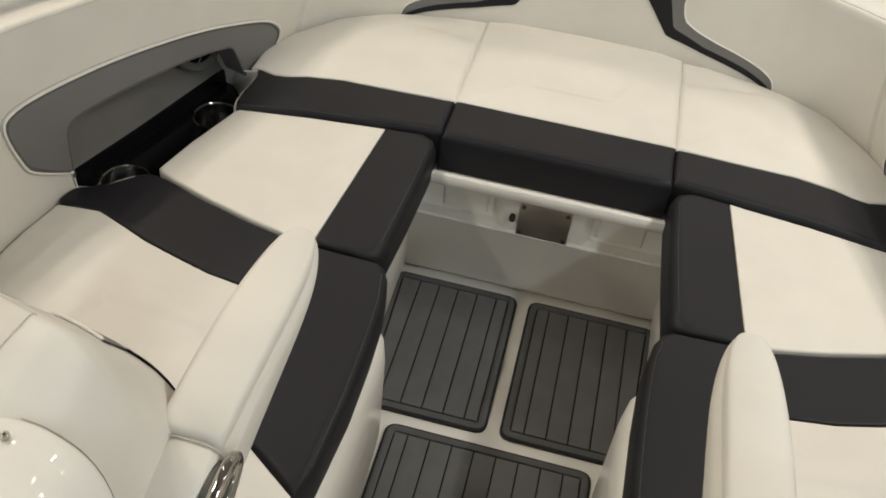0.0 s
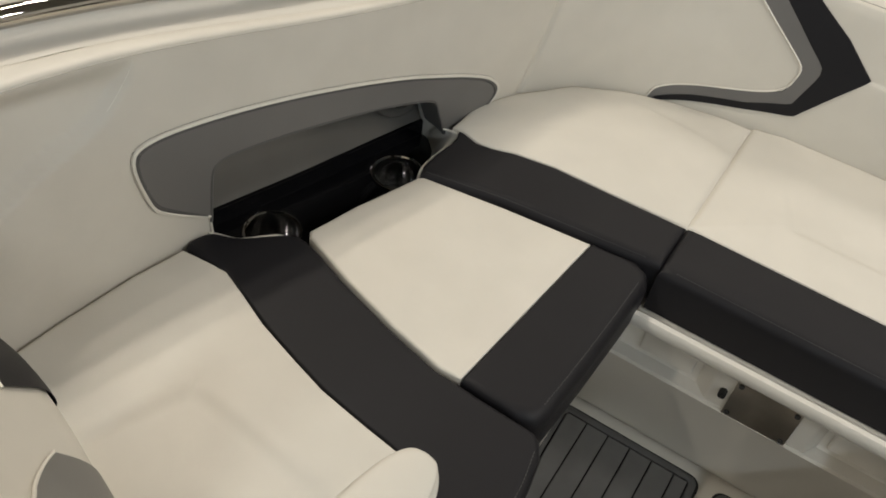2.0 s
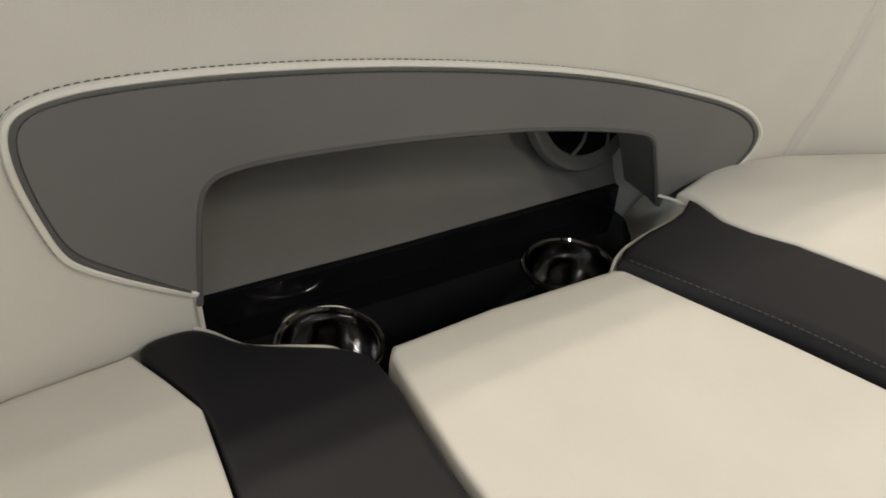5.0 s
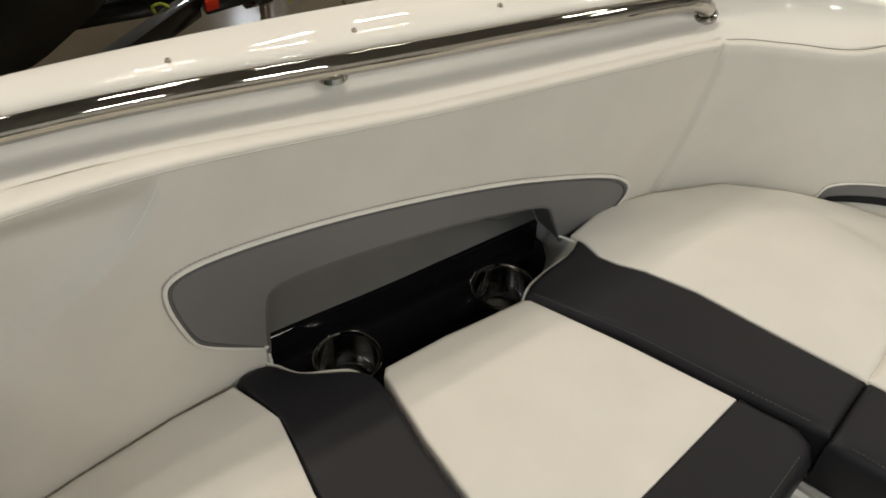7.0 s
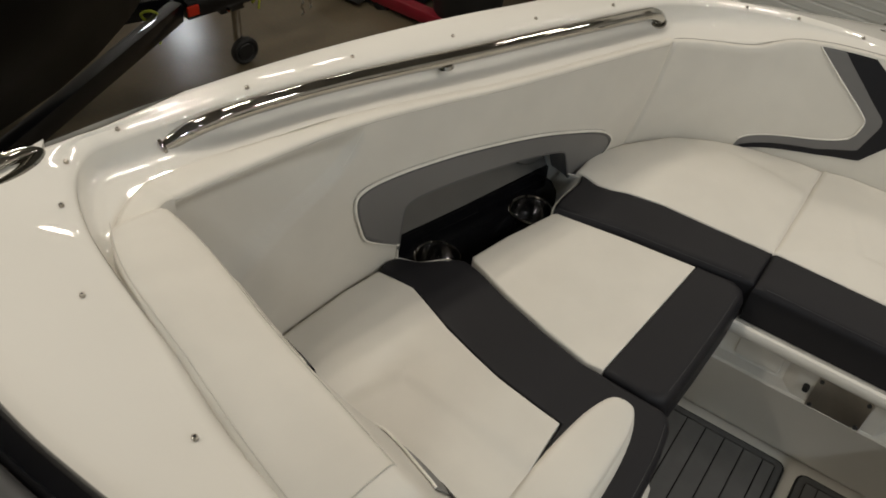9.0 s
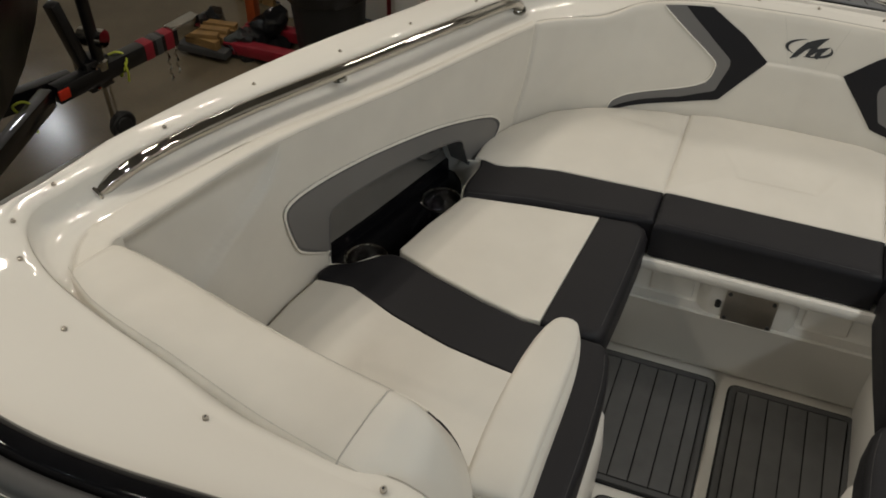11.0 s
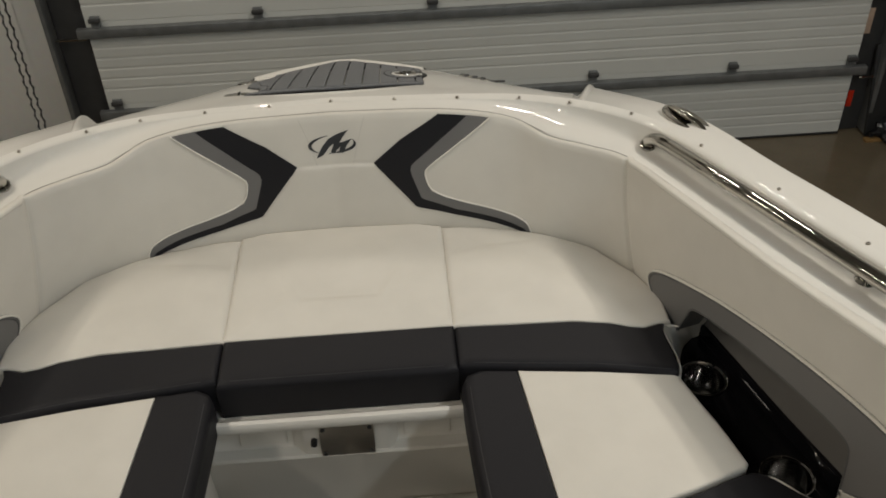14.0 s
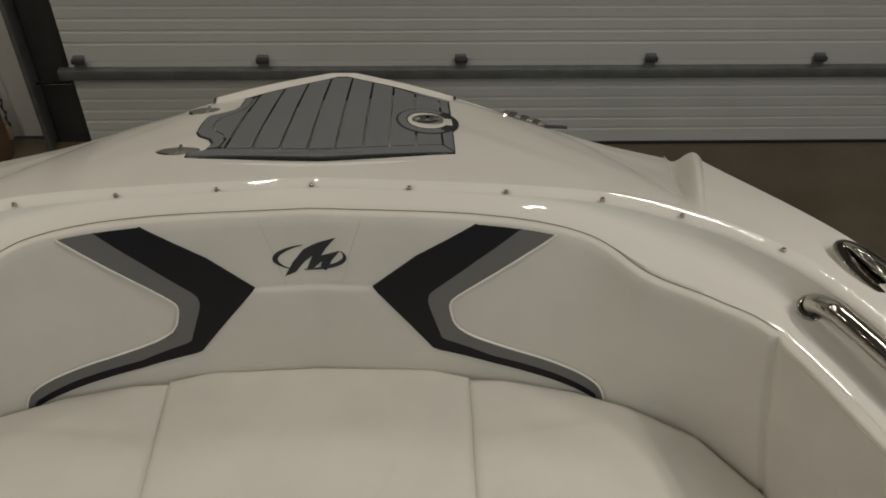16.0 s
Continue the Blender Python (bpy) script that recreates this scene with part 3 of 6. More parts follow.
    for w in range(6):
        r_ = Matrix.Rotation(radians((158, 202, 278, 322, 38, 82)[w]), 4, "Z")
        base_ = Vector((side * (p[0] + q[0] * .106), p[1] + q[1] * .106 + .012, SPK_Z))
        tube("speaker_arm", [tuple(base_ + m @ r_ @ Vector(v)) for v in ((.010, 0, .004), (.03, .005, .007), (.056, .004, .007), (.075, -.006, .004))], 0.0024, GREY_PLASTIC, sp, n=10, sides=6)
    # hand rail over the coaming with its posts
    ur = np.linspace(5.05, 8.56, 60)
    gr, er, nr = spline(LINE_G, ur), spline(LINE_E, ur), outward_of(ur)
    r0 = gr * .62 + er * .38 - nr * .008
    r0[:, 2] = gr[:, 2] - 0.016
    ends = []
    for k, d in ((0, 1), (-1, -1)):
        tip = gr[k] * .6 + er[k] * .4
        tip[2] = er[k][2] + 0.012
        ends.append(tip)
    line = [ends[0] + (r0[0] - r0[2]) * .9, ends[0] * .5 + r0[0] * .5 + (r0[0] - r0[2]) * .8, *r0[1:-1:3], *[r0[-1] + (r0[-1] - r0[-2]) * k_ + np.array((.018, 0, 0)) * d_ - up * .034 * d_ for k_, d_ in ((2.6, .12), (5.0, .45), (7.2, 1.0))]]
    rail = tube("hand_rail", line, 0.0160, CHROME, boat, "polished stainless hand rail", n=90, sides=14, side=side)
    for tip, nxt in ((line[0], line[1]), (line[-1], line[-2])):
        way = Vector(nxt) - Vector(tip)
        way.x *= side
        lathe("rail_flange", [(.0, .003), (.0165, .003), (.0180, .0045), (.0215, .003), (.0235, .0), (.0235, -.002)], CHROME, rail, (side * tip[0], tip[1], tip[2]), m=way.to_track_quat("Z", "Y").to_matrix().to_4x4(), sides=24)
    for uk in (7.22,):
        a = spline(LINE_G, [uk])[0] * .62 + spline(LINE_E, [uk])[0] * .38
        z = spline(LINE_G, [uk])[0][2] - 0.02
        b = spline(LINE_E, [uk])[0]
        g_ = spline(LINE_G, [uk])[0]
        b = g_ * .45 + b * .55
        post = tube("rail_post", [(a[0], a[1], z), (a[0] * .7 + b[0] * .3, a[1] * .7 + b[1] * .3, z - .018), (b[0] * .6 + a[0] * .4, b[1] * .6 + a[1] * .4, b[2] + .006)], [0.009, 0.009, 0.012], CHROME, rail, sides=12, side=side)
        lathe("post_foot", [(.0, .012), (.010, .011), (.018, .007), (.021, .0)], CHROME, post, (side * (b[0] * .6 + a[0] * .4), b[1] * .6 + a[1] * .4, b[2] + .000), sides=20)
    # screws along the inner edge of the gunwale
    for uk in (.54, 1.18, 2.15, 3.2, 4.4, 5.54, 6.35, 7.02, 7.67, 8.37):
        a = spline(LINE_G, [uk])[0] + outward_of([uk])[0] * float(np.interp(uk, [3, 4.4, 5.5, 6.3, 7.7, 8.4], [.006, .017, .018, .028, .028, .014]))
        deck_screw(side * a[0], a[1], a[2] + .003)
    # pull-up cleats on the gunwale
    for uk, f, dy in ((5.12, .55, 0), (9.9, .72, -.115)):
        a = spline(LINE_G, [uk])[0] * (1 - f) + spline(LINE_O, [uk - 4])[0] * f
        a = a + np.array((.004, dy, 0))
        d = spline(LINE_G, [uk - .1])[0] - spline(LINE_G, [uk + .1])[0]
        m = Matrix.Rotation(math.atan2(d[1], d[0] * side) , 4, "Z")
        cl = lathe("cleat", [(.0, .004), (.5, .004), (.78, .007), (.95, .006), (1.0, .002), (1.02, -.004)], CHROME, boat, (side * a[0], a[1], a[2] + .004), "polished stainless pull-up cleat",
                   m=m @ Matrix.Diagonal((.085, .034, 1, 1)), sides=32)
        tube("cleat_horn", [tuple(Vector((side * a[0], a[1], a[2] + .004)) + m @ Vector(v)) for v in ((-.07, 0, .006), (-.045, 0, .012), (0, 0, .014), (.045, 0, .012), (.07, 0, .006))],
             [.004, .008, .010, .008, .004], CHROME, cl, n=0, sides=10)
deck_screw(-.004, .749, .749)


# fore deck frame: a plane for the hatch
def deck_z(x, y):
    ga, fa = spline(LINE_G, [min(3.9, abs(x) / .16)])[0], spline(LINE_F, [min(3.9, abs(x) / .2)])[0]
    s = np.clip((y - ga[1]) / (fa[1] - ga[1]), 0, 1)
    return ga[2] * (1 - s) + fa[2] * s + .040 * s * (1 - s)


def hatch_at(x, y):
    """A point of the hatch's own plan on the deck."""
    return (x * 1.06 if x < 0 else x, 1.470 - (1.342 - y) * 1.11)


hatch_outline = [hatch_at(x, y) for x, y in [(-.262, .785), (0, .757), (.266, .792), (.270, 1.245), (.03, 1.372), (-.03, 1.372), (-.278, 1.245)]]
hatch = pad("anchor_hatch", hatch_outline, [.006] * 7, -.004, .012, GELCOAT, boat, "white anchor locker hatch", crown=0, tilt=deck_z, step=.04)


# slightly larger black sheet under the hatch, drawn as the shade in its gap
pad("hatch_gap_shade", [(x * 1.02, (y - 1.16) * 1.02 + 1.16) for x, y in hatch_outline], [.001] * 7, -.006, .0062, RUBBER, hatch, "black sheet standing for the shadow gap round the hatch", crown=0, tilt=deck_z, step=.04)


def on_hatch(name, outline, z0, z1, mat, label="", bevel=.0012):
    outline = [hatch_at(x, y) for x, y in outline]
    return pad(name, outline, [bevel] * len(outline), z0, z1, mat, hatch, label, crown=0, tilt=deck_z, step=.04)


def oval(cx, cy, rx, ry, a0=0, a1=360, n=36):
    return [(cx + rx * math.cos(radians(a0 + (a1 - a0) * k / n)), cy + ry * math.sin(radians(a0 + (a1 - a0) * k / n))) for k in range(n + (a1 - a0 < 360))]


left_out = [(-.205, .845), (-.200, .875), (-.212, .905), (-.236, .928), (-.248, .955), (-.254, 1.02), (-.254, 1.075), (-.230, 1.086), (-.208, 1.10), (-.198, 1.13), (-.202, 1.212)]
left_in = [(-.187, .853), (-.183, .885), (-.194, .922), (-.216, .952), (-.226, .985), (-.228, 1.02), (-.222, 1.045), (-.208, 1.062), (-.190, 1.085), (-.181, 1.12), (-.185, 1.195)]
outer_edge = [(-.240, .807), (0, .777), (.252, .818), (.257, 1.20), (.129, 1.284), (.012, 1.342), (-.012, 1.342), (-.14, 1.271), (-.208, 1.221)]
on_hatch("hatch_mat", outer_edge + [(x - .005, y) for x, y in left_out[::-1]] + [(-.222, .838), (-.240, .832)], .010, .0150, FOAM_BLACK)
on_hatch("border", [(-.234, .813), (0, .783), (.248, .824), (.229, .856), (0, .814), (-.192, .841), (-.232, .830)], .0150, .0182, FOAM_HATCH)
on_hatch("border", left_out + left_in[::-1], .0150, .0182, FOAM_HATCH)
on_hatch("border", [(.2315, .859), (.2495, .828), (.2515, .945), (.2315, .940)], .0150, .0182, FOAM_HATCH)
on_hatch("border", [(.2345, 1.080), (.2515, 1.075), (.2525, 1.193), (.180, 1.236), (.175, 1.222), (.2345, 1.182)], .0150, .0182, FOAM_HATCH)
seams = [-.173, -.124, -.074, -.024, .026, .077, .127, .178]
low_y = lambda x: float(np.interp(x, [-.194, 0, .227], [.845, .819, .860]))
top_y = lambda x: float(np.interp(x, [-.206, -.008, .008, .256], [1.210, 1.332, 1.332, 1.192]))
for a, b in zip(seams[:-1], seams[1:]):
    a, b = a + .0022, b - .0022
    yb = top_y(b) - (.017 if b > .17 else 0)
    on_hatch("plank", [(a, low_y(a)), (b, low_y(b)), (b, yb), (a, top_y(a))], .0150, .0182, FOAM_HATCH)
on_hatch("plank", [(x + .004, y) for x, y in left_in] + [(-.1765, 1.205), (-.1755, low_y(-.17))], .0150, .0182, FOAM_HATCH)
on_hatch("plank", [(.1802, low_y(.18)), (.2275, low_y(.2275)), (.2275, .925), (.1802, .918)], .0150, .0182, FOAM_HATCH)
on_hatch("plank", [(.1802, 1.088), (.2305, 1.080), (.2305, 1.180), (.1802, 1.214)], .0150, .0182, FOAM_HATCH)
LX, LY = .202, 1.003
on_hatch("latch_surround", oval(LX, LY, .066, .088) , .0140, .0186, FOAM_BLACK)
on_hatch("latch_border", oval(LX, LY, .061, .082, 55, 305) + oval(LX, LY, .044, .060, 305, 55), .0186, .0196, FOAM_HATCH)
on_hatch("latch_seat", oval(LX, LY, .041, .056)[:0] + [(LX + .052, LY - .022), (LX + .052, LY + .022)] + oval(LX, LY, .041, .054, 24, 336), .0186, .0194, GELCOAT)
LX, LY = hatch_at(LX, LY)
zl = deck_z(LX, LY) + .018
latch = lathe("latch", [(.0, .003), (.022, .003), (.025, .006), (.031, .006), (.034, .003), (.0345, -.006)], CHROME, hatch, (LX, LY, zl), "round stainless latch", m=Euler((radians(-22), 0, 0)).to_matrix().to_4x4())
for a in (45, 135, 225, 315):
    w = radians(a)
    lathe("latch_recess", [(.0, .001), (.006, .001), (.007, -.003)], DARK_STEEL, latch, (LX + .013 * math.cos(w), LY + .013 * math.sin(w), zl + .0035 - .40 * .013 * math.sin(w)), sides=12)
for x, y in (hatch_at(-.255, .850), hatch_at(-.270, 1.140)):
    z = deck_z(x, y) + .013
    tip_ = Euler((radians(-22), 0, 0)).to_matrix().to_4x4()
    hg = lathe("hinge", [(.0, .006), (.35, .0055), (.8, .0035), (1.0, .0005), (1.0, -.006)], CHROME, hatch, (x, y, z), "polished stainless hinge", m=tip_ @ Matrix.Diagonal((.046, .030, 1, 1)), sides=28)
    tube("hinge_pin", [(x + .002, y - .024, z + .015), (x - .004, y + .024, z - .005)], .004, CHROME, hg, sides=10)
    for dx in (-.026, .026):
        lathe("hinge_screw", [(.0, .0012), (.004, .001), (.0045, -.002)], DARK_STEEL, hg, (x + dx, y, z + .0035), m=tip_, sides=10)

# bow light at the stem
_m = Matrix.Translation((.430, 1.268, .524)) @ Matrix.Rotation(radians(-32), 4, "Z") @ Matrix.Diagonal((1, .75, .6, 1))
light_ = part("bow_light", box_bm(-.055, .055, -.015, .015, -.010, .008, .006, 3, _m), CHROME, boat, "chrome bow navigation light")
for dx in (-.03, .0, .03):
    part("lens", box_bm(dx - .009, dx + .009, -.0165, .0165, -.004, .0092, .003, 2, _m), DARK_STEEL, light_)
tube("light_rod", [tuple(_m @ Vector(v)) for v in ((.05, 0, .0), (.10, .03, .002))], .004, DARK_STEEL, light_, sides=8)

# consoles behind the bow seats with their tops and the windscreen foot
for side in (1, -1):
    b, w = spline(LINE_B, UB), spline(LINE_W, UB)
    up = np.array((0, 0, 1.0))
    edge = b + (w - b) / np.linalg.norm(w - b, axis=1)[:, None] * np.interp(UB, [0, 6, 8], [EDGE_W, .028, .034])[:, None]
    aft = np.interp(UB, [4.2, 6], [0, 1])[:, None]
    rise = up * (.001 + .003 * np.interp(UB, [0, 3], [0, 1]))[:, None]
    rows = [edge, edge * .8 + w * .2 + rise * .7, edge * .55 + w * .45 + rise * .8 + up * .002, edge * .25 + w * .75 + rise * .6 + up * .002, w + up * .001] + [
        w + aft * np.array(p_) + (1 - aft) * np.array(q_) for p_, q_ in (((0, -.12, .02), (.009, 0, -.006)), ((0, -.5, .03), (.012, 0, -.02)), ((0, -.62, -.05), (.012, 0, -.05)), ((0, -.66, -.6), (.0, 0, -.12)))]
    loft("console_top", rows, GELCOAT, boat, side=side, sharp=60)
    # gunwale running aft
    og, gg = np.array(LINE_O[-1]), np.array((1.245, -1.0, .895))
    rows = []
    for f in np.linspace(0, 1, 6):
        o2 = og + np.array((.02, -3.2, .0)) * f
        g2 = gg + np.array((-.02, -3.2, .02)) * f
        rows.append([g2 - np.array((0.1, 0, .1)), g2 - up * .035 * min(1, f * 5), g2 * .5 + o2 * .5 - up * .012 * min(1, f * 5), o2, o2 - up * .12, o2 - up * .5 - np.array((.1, 0, 0)), o2 * np.array((.3, 1, 1)) - up * .95])
    loft("aft_gunwale", rows, GELCOAT, boat, side=side, sharp=60)
    # inner wall of the console to the aisle
    loft("console_wall", [[(x, y, z) for y in (-1.26, -1.6, -2.05)] for x, z in ((.30, .86), (.272, .85), (.262, .6), (.255, .0))], GELCOAT, boat, side=side)
    sc = tube("windscreen_frame", [(x, y - .034, z + .008) for x, y, z in w[52:132:8]], .022, BLACK_GLOSS, boat, "black windscreen frame", n=60, sides=18, side=side)
    tube("frame_trim", [(x, y - .076, z + .014) for x, y, z in w[52:132:8]], .019, DARK_STEEL, sc, n=60, sides=18, side=side)
    gl = [[(x, y - .098 - .30 * s, z + .02 + .22 * s) for x, y, z in w[52:132:4]] for s in (0, .5, 1)]
    glass = loft("windscreen_glass", gl, GLASS, boat, "tinted windscreen glass", side=side)
    glass.visible_shadow = False
    for x, y, z in ((.962, -1.074, .872), (.660, -1.194, .962), (.390, -1.293, 1.052)):
        q = min(range(56, 146), key=lambda k: abs(b[k][0] * .75 + w[k][0] * .25 - x))
        s_ = b[q] * .72 + w[q] * .28
        deck_screw(side * s_[0], s_[1], s_[2] + .007)
    for x, y, z in ((1.227, -.851, .9105), (1.219, -.961, .9125), (1.145, -1.031, .9105)):
        deck_screw(side * x, y, z)

# aft wall of the boat, out of the camera's sight
part("transom", box_bm(-1.22, 1.22, -4.16, -4.10, -.10, .90, .02, 3), GELCOAT, boat)
keel = part("hull_bottom", box_bm(-.55, .55, -4.1, .5, -.36, -.06, .12, 4), GELCOAT, boat)
for y in (-3.3, -1.2, .3):
    part("cradle_bearer", box_bm(-.75, .75, y - .06, y + .06, GROUND, -.352, .01), DARK_STEEL, boat)

# ---------------------------------------------------------------- upholstery
for name in ("bow",):
    bow_back = thing("bow_bolster", (0, .56, .44), "white vinyl bow bolster with charcoal and grey chevrons", "bolster")
    us = np.unique(np.concatenate([np.linspace(-5, 5, 241), np.linspace(4.7, 5, 22), np.linspace(-5, -4.7, 22)]))
    vs = np.array([0, .09, .18, .27, .36, .45, .52, .57, .592, .604, .612, .622, .635, .66, .70, .76, .82, .88, .94, 1.0])
    def face(u_, v_, lift=0.0):
        s_ = np.where(u_ < 0, -1, 1)
        swell = .0045 * np.interp(v_, [.1, .45, .59, .606, .618, .63], [0, .8, 1, .7, -.25, 0]) * np.interp(np.abs(u_), [0, .3, .5], [1, 1, 0])
        p_ = back(np.abs(u_), v_, lift + swell - .007 * np.exp(-((np.abs(u_) - 5) / .05) ** 2))
        p_[:, 0] *= s_
        return p_
    rows = [face(us, v) for v in np.concatenate([[-.06], vs])]
    n_ = outward_of(np.abs(us)) * np.stack([np.where(us < 0, -1, 1), np.ones(len(us)), np.ones(len(us))], 1)
    t_ = face(us, 1.0)
    up = np.array((0, 0, 1.0))
    rows += [t_ + n_ * .004 + up * .003, t_ + n_ * .011 + up * .004, t_ + n_ * .018 + up * .001, t_ + n_ * .021 - up * .03]
    loft("back_pad", rows, WHITE_VINYL, bow_back, sharp=70)
    for s_ in (1, -1):
        u_t = np.linspace(0, 4.95, 90)
        tube("top_seam", back(u_t, 1.0) + outward_of(u_t) * .0185 + up * .0012, .0010, SEAM, bow_back, side=s_, sides=5)
        strip_on_back("panel_seam", [(.17, .62), (.22, .8), (.29, .985)], .0007, -.0003, SOFT_SEAM, bow_back, side=s_, n=14, sides=5)
        # chevrons: (x-station, height) corners on the face
        dark_lo = [(.35, .62), (.75, .235), (1.2, .17), (1.8, .115), (2.42, .045), (2.60, .0)]
        dark_hi = [(.35, .62), (.60, .80), (.98, .995)]
        mid = [(1.33, .995), (1.0, .80), (.70, .60), (.69, .54), (.80, .31), (1.2, .22), (1.8, .165), (2.38, .09), (2.54, .0)]
        inner = [(1.68, .995), (1.25, .79), (.86, .58), (.83, .52), (.90, .37), (1.25, .292), (1.8, .242), (2.36, .178), (2.52, .135), (2.62, .0)]
        def shape(nm, outer, inn, lift, mat, lb):
            # a ribbon between two polylines of equal parameter
            k = 60
            def re(pl):
                pl = np.array(pl, float)
                d = np.concatenate([[0], np.cumsum(np.hypot(np.diff(pl[:, 0]) * .27, np.diff(pl[:, 1]) * .33))])
                q = np.linspace(0, d[-1], k)
                return np.interp(q, d, pl[:, 0]), np.interp(q, d, pl[:, 1])
            (u0, v0), (u1, v1) = re(outer), re(inn)
            rws = [back(u0, v0, lift - .005)] + [back(u0 * (1 - f) + u1 * f, v0 * (1 - f) + v1 * f, lift) for f in (0, .25, .5, .75, 1)] + [back(u1, v1, lift - .005)]
            loft(nm, rws, mat, bow_back, lb, side=s_)
        outer = list(reversed(dark_hi)) + dark_lo[1:]
        shape("dark_chevron", outer, mid, .0035, DARK_VINYL, "charcoal vinyl chevron")
        shape("grey_chevron", mid, inner, .0032, GREY_VINYL, "grey vinyl chevron")
        strip_on_back("chevron_piping", inner, .0022, .003, PIPING, bow_back, side=s_, n=120)
    strip = [back([abs(x)], .617, -.0016)[0] * np.array((1 if x >= 0 else -1, 1, 1)) for x in np.linspace(-.33, .33, 20)]
    tube("crease", strip, .0008, SOFT_SEAM, bow_back, sides=5)
    # emblem: an open oval with a jagged stroke
    def emb(pts, nm):
        c_ = [tuple(back([abs(x) / .275], v, .0016)[0] * np.array((1 if x >= 0 else -1, 1, 1))) for x, v in pts]
        b_ = [tuple(back([abs(x) / .275], v, -.001)[0] * np.array((1 if x >= 0 else -1, 1, 1))) for x, v in pts]
        k = len(pts)
        make(nm, c_ + b_, [tuple(range(k))] + [(i, (i + 1) % k, k + (i + 1) % k, k + i) for i in range(k)], EMBLEM, bow_back, smooth=False)
    def swoosh(a0, a1, w0):
        o_, i_ = [], []
        for k in range(15):
            a = radians(a0 + (a1 - a0) * k / 14)
            f = math.sin(math.pi * k / 14)
            o_.append((.060 * math.cos(a) - .004, .780 + .070 * math.sin(a)))
            i_.append(((.060 - w0 * f) * math.cos(a) - .004, .780 + (.070 - w0 * 2.0 * f) * math.sin(a)))
        return o_ + i_[::-1]
    emb(swoosh(100, 235, .009), "emblem_stroke")
    emb(swoosh(-100, 32, .009), "emblem_stroke")
    bolt = [(-64, 37), (-43, 9), (-15, -16), (25, -30), (65, -40), (43, -21), (28, -3), (75, -14), (55, 5), (40, 27), (25, 22), (31, 7), (5, 25), (-8, 23), (7, -3), (-15, 9), (-37, 29)]
    emb([(x * .00066 - .004, .780 - y * .0027) for x, y in bolt], "emblem_bolt")

for s_ in (1, -1):
    strip_on_back("corner_seam", [(5.0, -.02), (5.0, .5), (5.0, 1.0)], .0010, -.0078, SOFT_SEAM, bow_back, side=s_, n=24, sides=5)
def dashes(points, parent, side=1, mat=None, n=400, thick=.0008):
    """Top stitching: one mesh of short raised threads along a line."""
    c_ = curve(points, n)
    d_ = np.concatenate([[0], np.cumsum(np.linalg.norm(np.diff(c_, axis=0), axis=1))])
    vs_, fs_ = [], []
    q = .002
    while q < d_[-1] - .006:
        a_, b_ = (np.array([np.interp(e_, d_, c_[:, k]) for k in range(3)]) for e_ in (q, q + .0042))
        t_ = (b_ - a_) / (np.linalg.norm(b_ - a_) + 1e-9)
        w_ = np.cross(t_, (0, 0, 1.0)) * thick
        h_ = np.array((0, 0, thick))
        k = len(vs_)
        vs_ += [a_ - w_, a_ + h_, a_ + w_, a_ - h_, b_ - w_, b_ + h_, b_ + w_, b_ - h_]
        fs_ += [(k, k + 1, k + 5, k + 4), (k + 1, k + 2, k + 6, k + 5), (k + 2, k + 3, k + 7, k + 6), (k + 3, k, k + 4, k + 7), (k, k + 1, k + 2, k + 3), (k + 4, k + 5, k + 6, k + 7)]
        q += .0068
    return make("stitching", [(side * v[0], v[1], v[2]) for v in vs_], fs_, mat or BAND_THREAD, parent)


NICHE_U = [6.07, 6.25, 6.285, 6.33, 6.425, 6.68, 6.94, 7.274, 7.53, 7.66, 7.745, 7.785, 7.803, 7.825, 7.845]
NICHE_V = [0.0, .228, .285, .322, .350, .394, .428, .447, .447, .442, .430, .405, .363, .25, .10]
GREY_U = [5.47, 5.56, 5.72, 5.95, 6.28, 6.62, 7.0, 7.35, 7.65, 7.93, 8.05, 8.125, 8.158]
GREY_V = [.215, .275, .345, .41, .482, .556, .613, .644, .650, .644, .632, .612, .575]
CREASE_V, CREASE_U = eased([(.20, 9.75), (.40, 9.30), (.55, 8.92), (.66, 8.55), (.745, 8.25), (.885, 8.05), (1.0, 7.98)], 3).T
_n, _g = eased(list(zip(NICHE_U, NICHE_V))), eased([(5.455, .14)] + list(zip(GREY_U, GREY_V)) + [(8.166, .5)])
NICHE_PAIRS = list(zip(NICHE_U, NICHE_V))
NICHE_U, NICHE_V = [float(a) for a, b in _n], [float(b) for a, b in _n]
